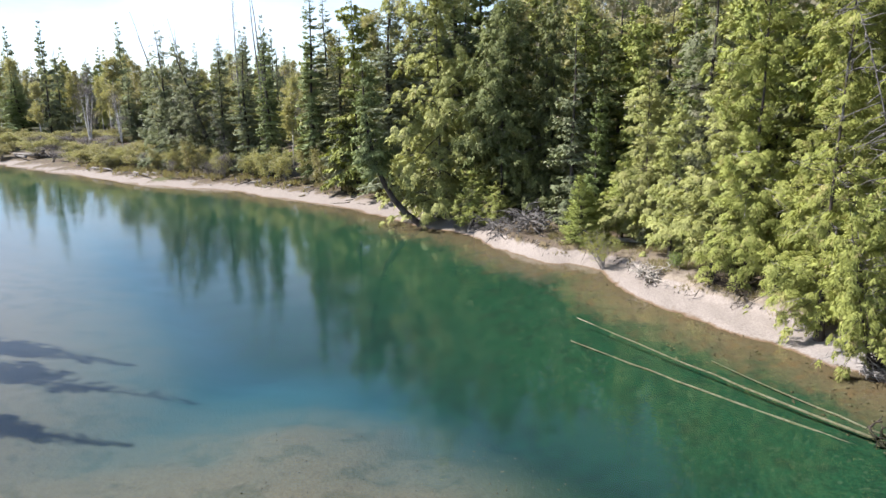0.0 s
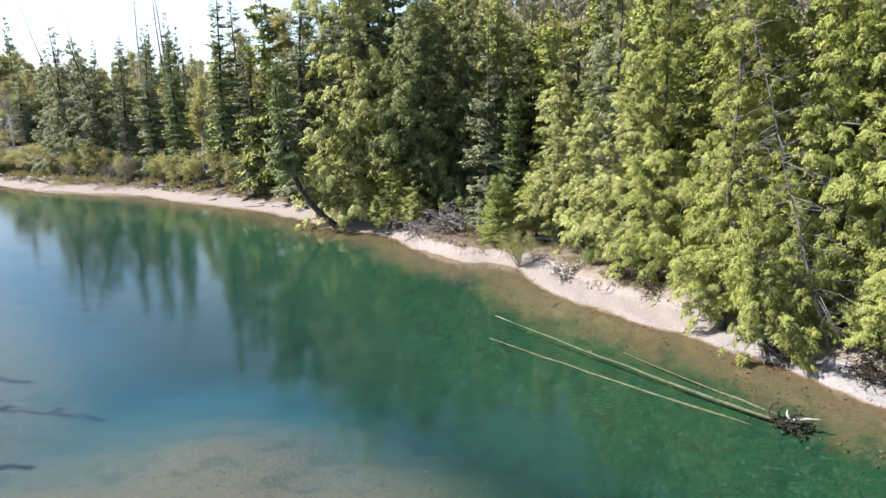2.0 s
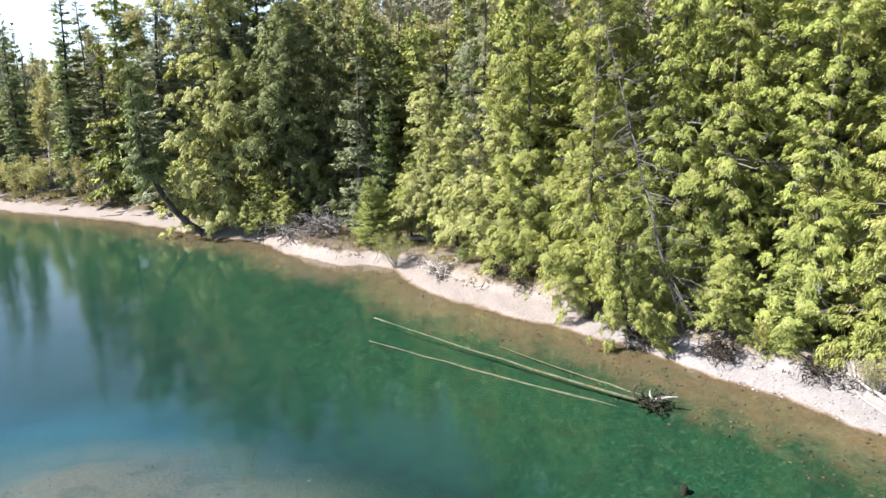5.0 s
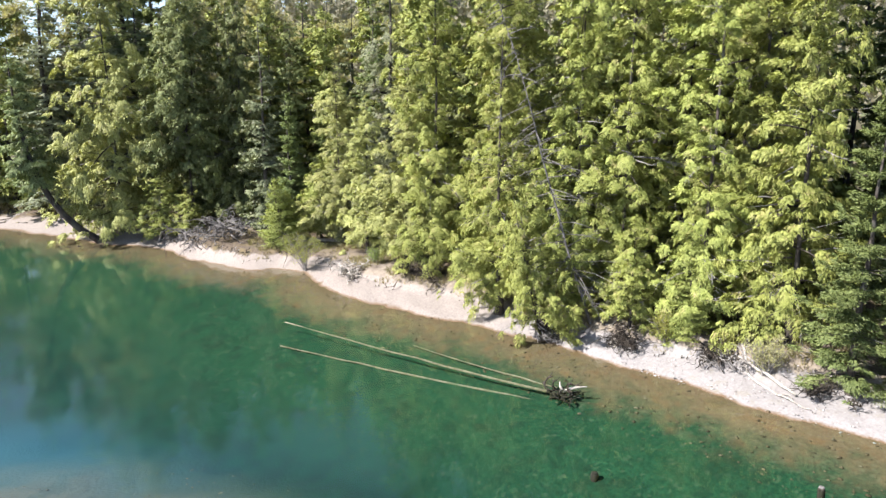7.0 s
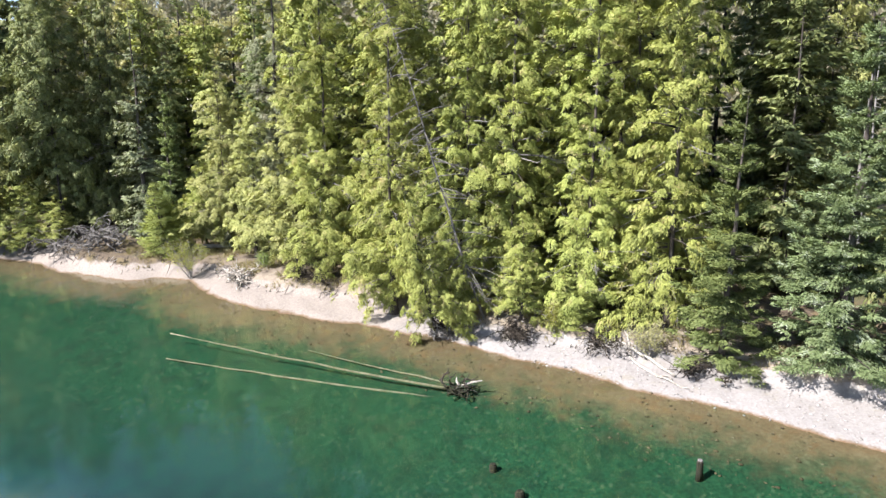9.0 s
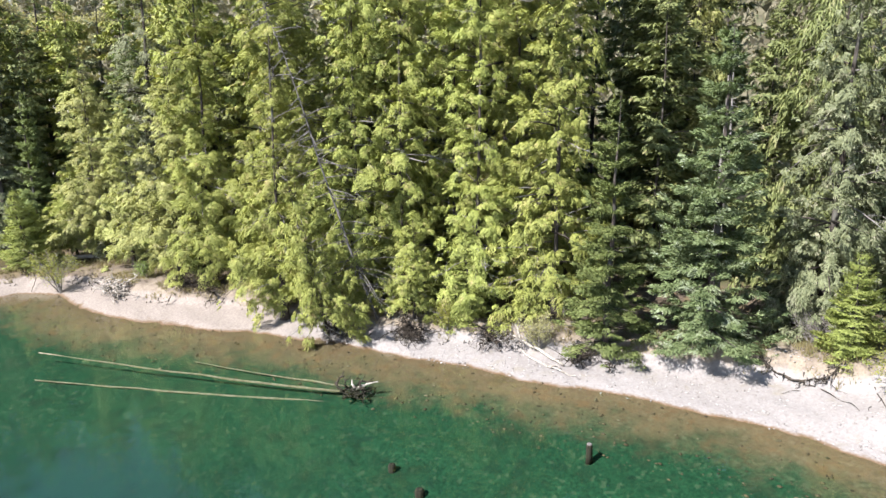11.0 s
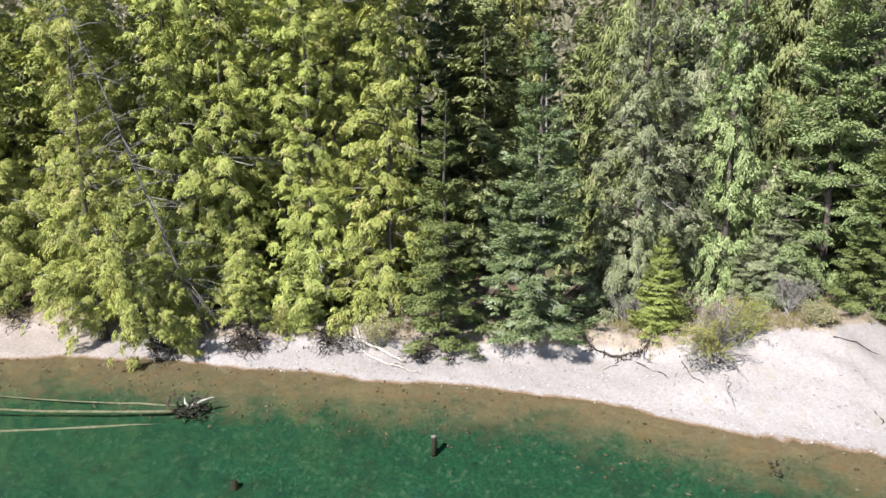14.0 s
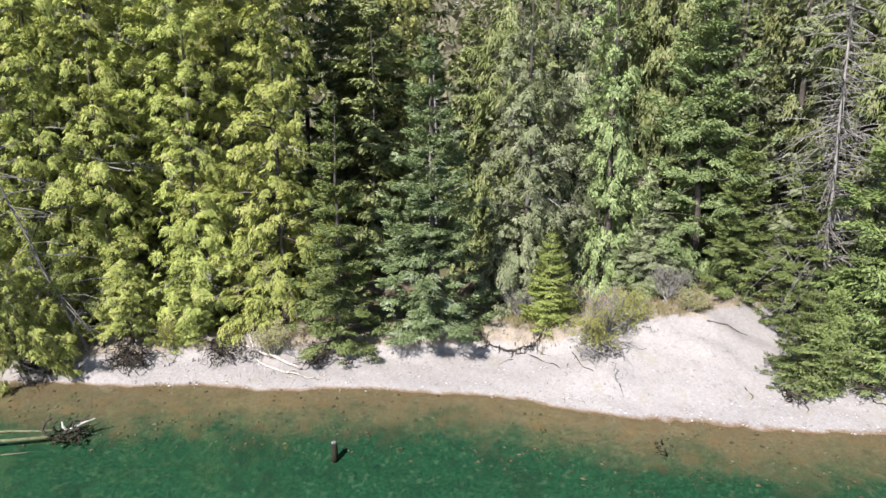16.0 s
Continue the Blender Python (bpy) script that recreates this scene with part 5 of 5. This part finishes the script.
def bank_edge(y0, y1, n=7):
    """Points along the foot of the turf, where the beach ends."""
    out = []
    for y in np.linspace(y0, y1, n):
        xs = np.linspace(3, 34, 400)
        d, _ = signed(xs, np.full(400, y), SHORE)
        x = xs[np.argmin(np.abs(d - np.interp(y, *BEACH_W) * (0.97 + 0.04 * math.sin(3 * y))))]
        out.append((x, y))
    return spline(out, 4)


root_fringe(spline([(28.0, 10.8), (27.8, 10.2), (27.8, 9.6), (27.8, 8.8), (28.0, 8.3), (28.5, 7.8)], 6), 44, 60, 1.0, "torn turf edge with dark hanging roots")
for k, (y0, y1) in enumerate(((20.4, 23.2), (24.2, 27.2), (28.6, 32.2), (33.4, 36.4), (38.0, 41.4), (43.6, 47.2), (48.6, 52.4), (53.6, 57.6))):
    root_fringe(bank_edge(y0, y1), 50 + k, 30, 1.55, "eroded bank edge with dark hanging roots under cedars")

# bushes near the water
for x, y, s, sz, proto_seed, leaf, lab in ((14.8, 42.8, 0.75, 0.6, 1, BIRCHLEAF, "small fresh green bush on the beach"), (28.3, 5.3, 1.5, 1.3, 2, SHRUB, "slumped yellow-green bush on the gravel slope"),
                                           (29.3, 4.6, 1.5, 1.0, 3, SHRUB, "yellow-green bush on top of the slope"), (28.2, 5.4, 1.6, 1.7, 11, TWIGS, "bare grey bush on the edge of the slope"), (10.9, 46.4, 2.2, 1.3, 4, SHRUB, "yellow-green branches overhanging the water"),
                                           (22.0, 23.2, 1.0, 0.8, 5, SHRUB, "pale yellow bush on the bank"), (23.6, 19.0, 1.1, 0.9, 6, WILLOW, "pale green bush at the beach"),
                                           (19.3, 27.0, 1.1, 0.8, 7, SHRUB, "yellow-green bush under the cedars"), (31.4, 2.0, 1.0, 0.45, 8, WILLOW, "pale low bush on top of the slope"),
                                           (30.2, 9.6, 1.3, 0.7, 9, TWIGS, "reddish-brown dry bush on the bank"), (32.6, 3.2, 1.6, 0.9, 10, TWIGS, "reddish-brown dry bush on the bank")):
    b = broadleaf("bush", 200 + proto_seed, 1.5 * sz, 1.1 * s, leaf, 3600 if leaf is SHRUB else 2200, GREYBARK, 7, 0.085, 0.05, 48)
    b.matrix_world = pose(x, y, ground_z(x, y), 0, -38 if "slumped" in lab else 0, 0)
    tagged(b, lab, "bush", "bushes on the bank")


# ---------------------------------------------------------------- pebbles and grass
def pebbles(name, n, lo, hi, material, label, seed, y0, y1, smin, smax, x0=5, x1=34):
    """Loose rounded stones between two distances from the waterline."""
    rs = np.random.RandomState(seed)
    x, y = rs.uniform(x0, x1, n * 14), rs.uniform(y0, y1, n * 14)
    d, _ = signed(x, y, SHORE)
    ok = (d > lo) & (d < hi)
    x, y = x[ok][:n], y[ok][:n]
    z = terrain(x, y)[0]
    n = len(x)
    oct_v = [(1, 0, 0), (-1, 0, 0), (0, 1, 0), (0, -1, 0), (0.1, 0.05, 1), (0, 0, -1), (0.62, 0.62, 0.45), (-0.62, 0.62, 0.45), (0.62, -0.62, 0.45), (-0.62, -0.62, 0.45)]
    cv = np.array(oct_v)
    cf = np.array([(0, 6, 4), (6, 2, 4), (2, 7, 4), (7, 1, 4), (1, 9, 4), (9, 3, 4), (3, 8, 4), (8, 0, 4), (0, 2, 6), (2, 1, 7), (1, 3, 9), (3, 0, 8)])
    s = smin + (smax - smin) * rs.uniform(0, 1, n) ** 3
    a = rs.uniform(0, math.tau, n)
    sx, sy, sz = s * rs.uniform(0.8, 1.3, n), s * rs.uniform(0.6, 1.0, n), s * rs.uniform(0.35, 0.65, n)
    lx, ly, lz = cv[None, :, 0] * sx[:, None], cv[None, :, 1] * sy[:, None], cv[None, :, 2] * sz[:, None]
    vx = lx * np.cos(a)[:, None] - ly * np.sin(a)[:, None] + x[:, None]
    vy = lx * np.sin(a)[:, None] + ly * np.cos(a)[:, None] + y[:, None]
    vz = lz + z[:, None] + sz[:, None] * 0.3
    v = np.stack([vx, vy, vz], -1).reshape(-1, 3)
    f = (cf[None] + (np.arange(n) * len(cv))[:, None, None]).reshape(-1, 3)
    me = mesh_of(name, v, f, material)
    me.polygons.foreach_set("use_smooth", np.ones(len(me.polygons), bool))
    tagged(new(name, me), label, "pebbles", kind="stuff")


pebbles("beach_pebbles", 5200, 0.0, 5.0, PEBBLE, "loose pale grey and white pebbles on the beach", 61, -8, 30, 0.02, 0.075)
pebbles("lake_bed_stones", 1900, -4.4, -0.1, BEDSTONE, "brown stones on the shallow lake bed", 62, -4, 46, 0.025, 0.10)

pebbles("shoal_stones", 1800, -60, -14, BEDSTONE, "scattered brown stones on the sandy shoal", 63, 14, 27, 0.012, 0.05, -19, 6)


def grass(name, n, seed, lo, hi, x0, x1, y0, y1, size, material, label):
    """Tufts of blades on the bank."""
    rs = np.random.RandomState(seed)
    x, y = rs.uniform(x0, x1, n * 8), rs.uniform(y0, y1, n * 8)
    d, _ = signed(x, y, SHORE)
    w = np.interp(y, *BEACH_W)
    keep = (d > w * lo) & (d < w * lo + hi) & (lumps(x, y, 4.0, seed) > -0.15)
    x, y = x[keep][:n], y[keep][:n]
    z = terrain(x, y)[0]
    p = np.repeat(np.stack([x, y, z], 1), 5, axis=0) + rs.normal(size=(len(x) * 5, 3)) * np.array([[0.06, 0.06, 0.0]])
    d = rand_dirs(rs, len(p)) * 0.6 + np.array([[0, 0, 1.0]])
    v, f = kites(rs, p, d, size * rs.uniform(0.5, 1.3, len(p)), size * 0.14 * rs.uniform(0.7, 1.3, len(p)), 0.0)
    tagged(new(name, mesh_of(name, v, f, material)), label, "grass", kind="stuff")


grass("bank_grass", 7500, 71, 0.95, 3.6, 8, 36, -8, 56, 0.26, GRASS, "dry yellowish grass along the top of the bank")
grass("shore_grass", 2600, 72, 0.9, 4.0, -60, 4, 60, 118, 0.7, GRASS, "dry pale grass behind the sandy shore")

# a pale gravel road in a clearing behind the trees
road_line = spline([(-6, 104), (4, 99), (14, 96.5), (24, 96), (36, 98)], 8)
rd = np.gradient(road_line, axis=0)
rd = np.stack([-rd[:, 1], rd[:, 0]], 1) / np.linalg.norm(rd, axis=1)[:, None]
rows = [road_line + rd * w for w in (-3.2, -1.0, 1.0, 3.2)]
rp = np.stack(rows, 1).reshape(-1, 2)
rz = terrain(rp[:, 0], rp[:, 1])[0] + 0.10
k = (np.arange(len(road_line) - 1)[:, None] * 4 + np.arange(3)[None]).ravel()
rm = Nodes("gravel_road_surface")
rn = rm.noise(rm.coord(), 3.0, 5)
ROAD = rm.surface(rm.mix(rm.range(rn, 0.3, 0.7), (0.38, 0.35, 0.31), (0.55, 0.52, 0.47)), 0.95, rm.bump(rn, 0.4, 0.05))
tagged(new("road", mesh_of("road", np.column_stack([rp, rz]), np.stack([k, k + 1, k + 5, k + 4], 1), ROAD)), "pale gravel road in a clearing behind the trees", "road", kind="structure")
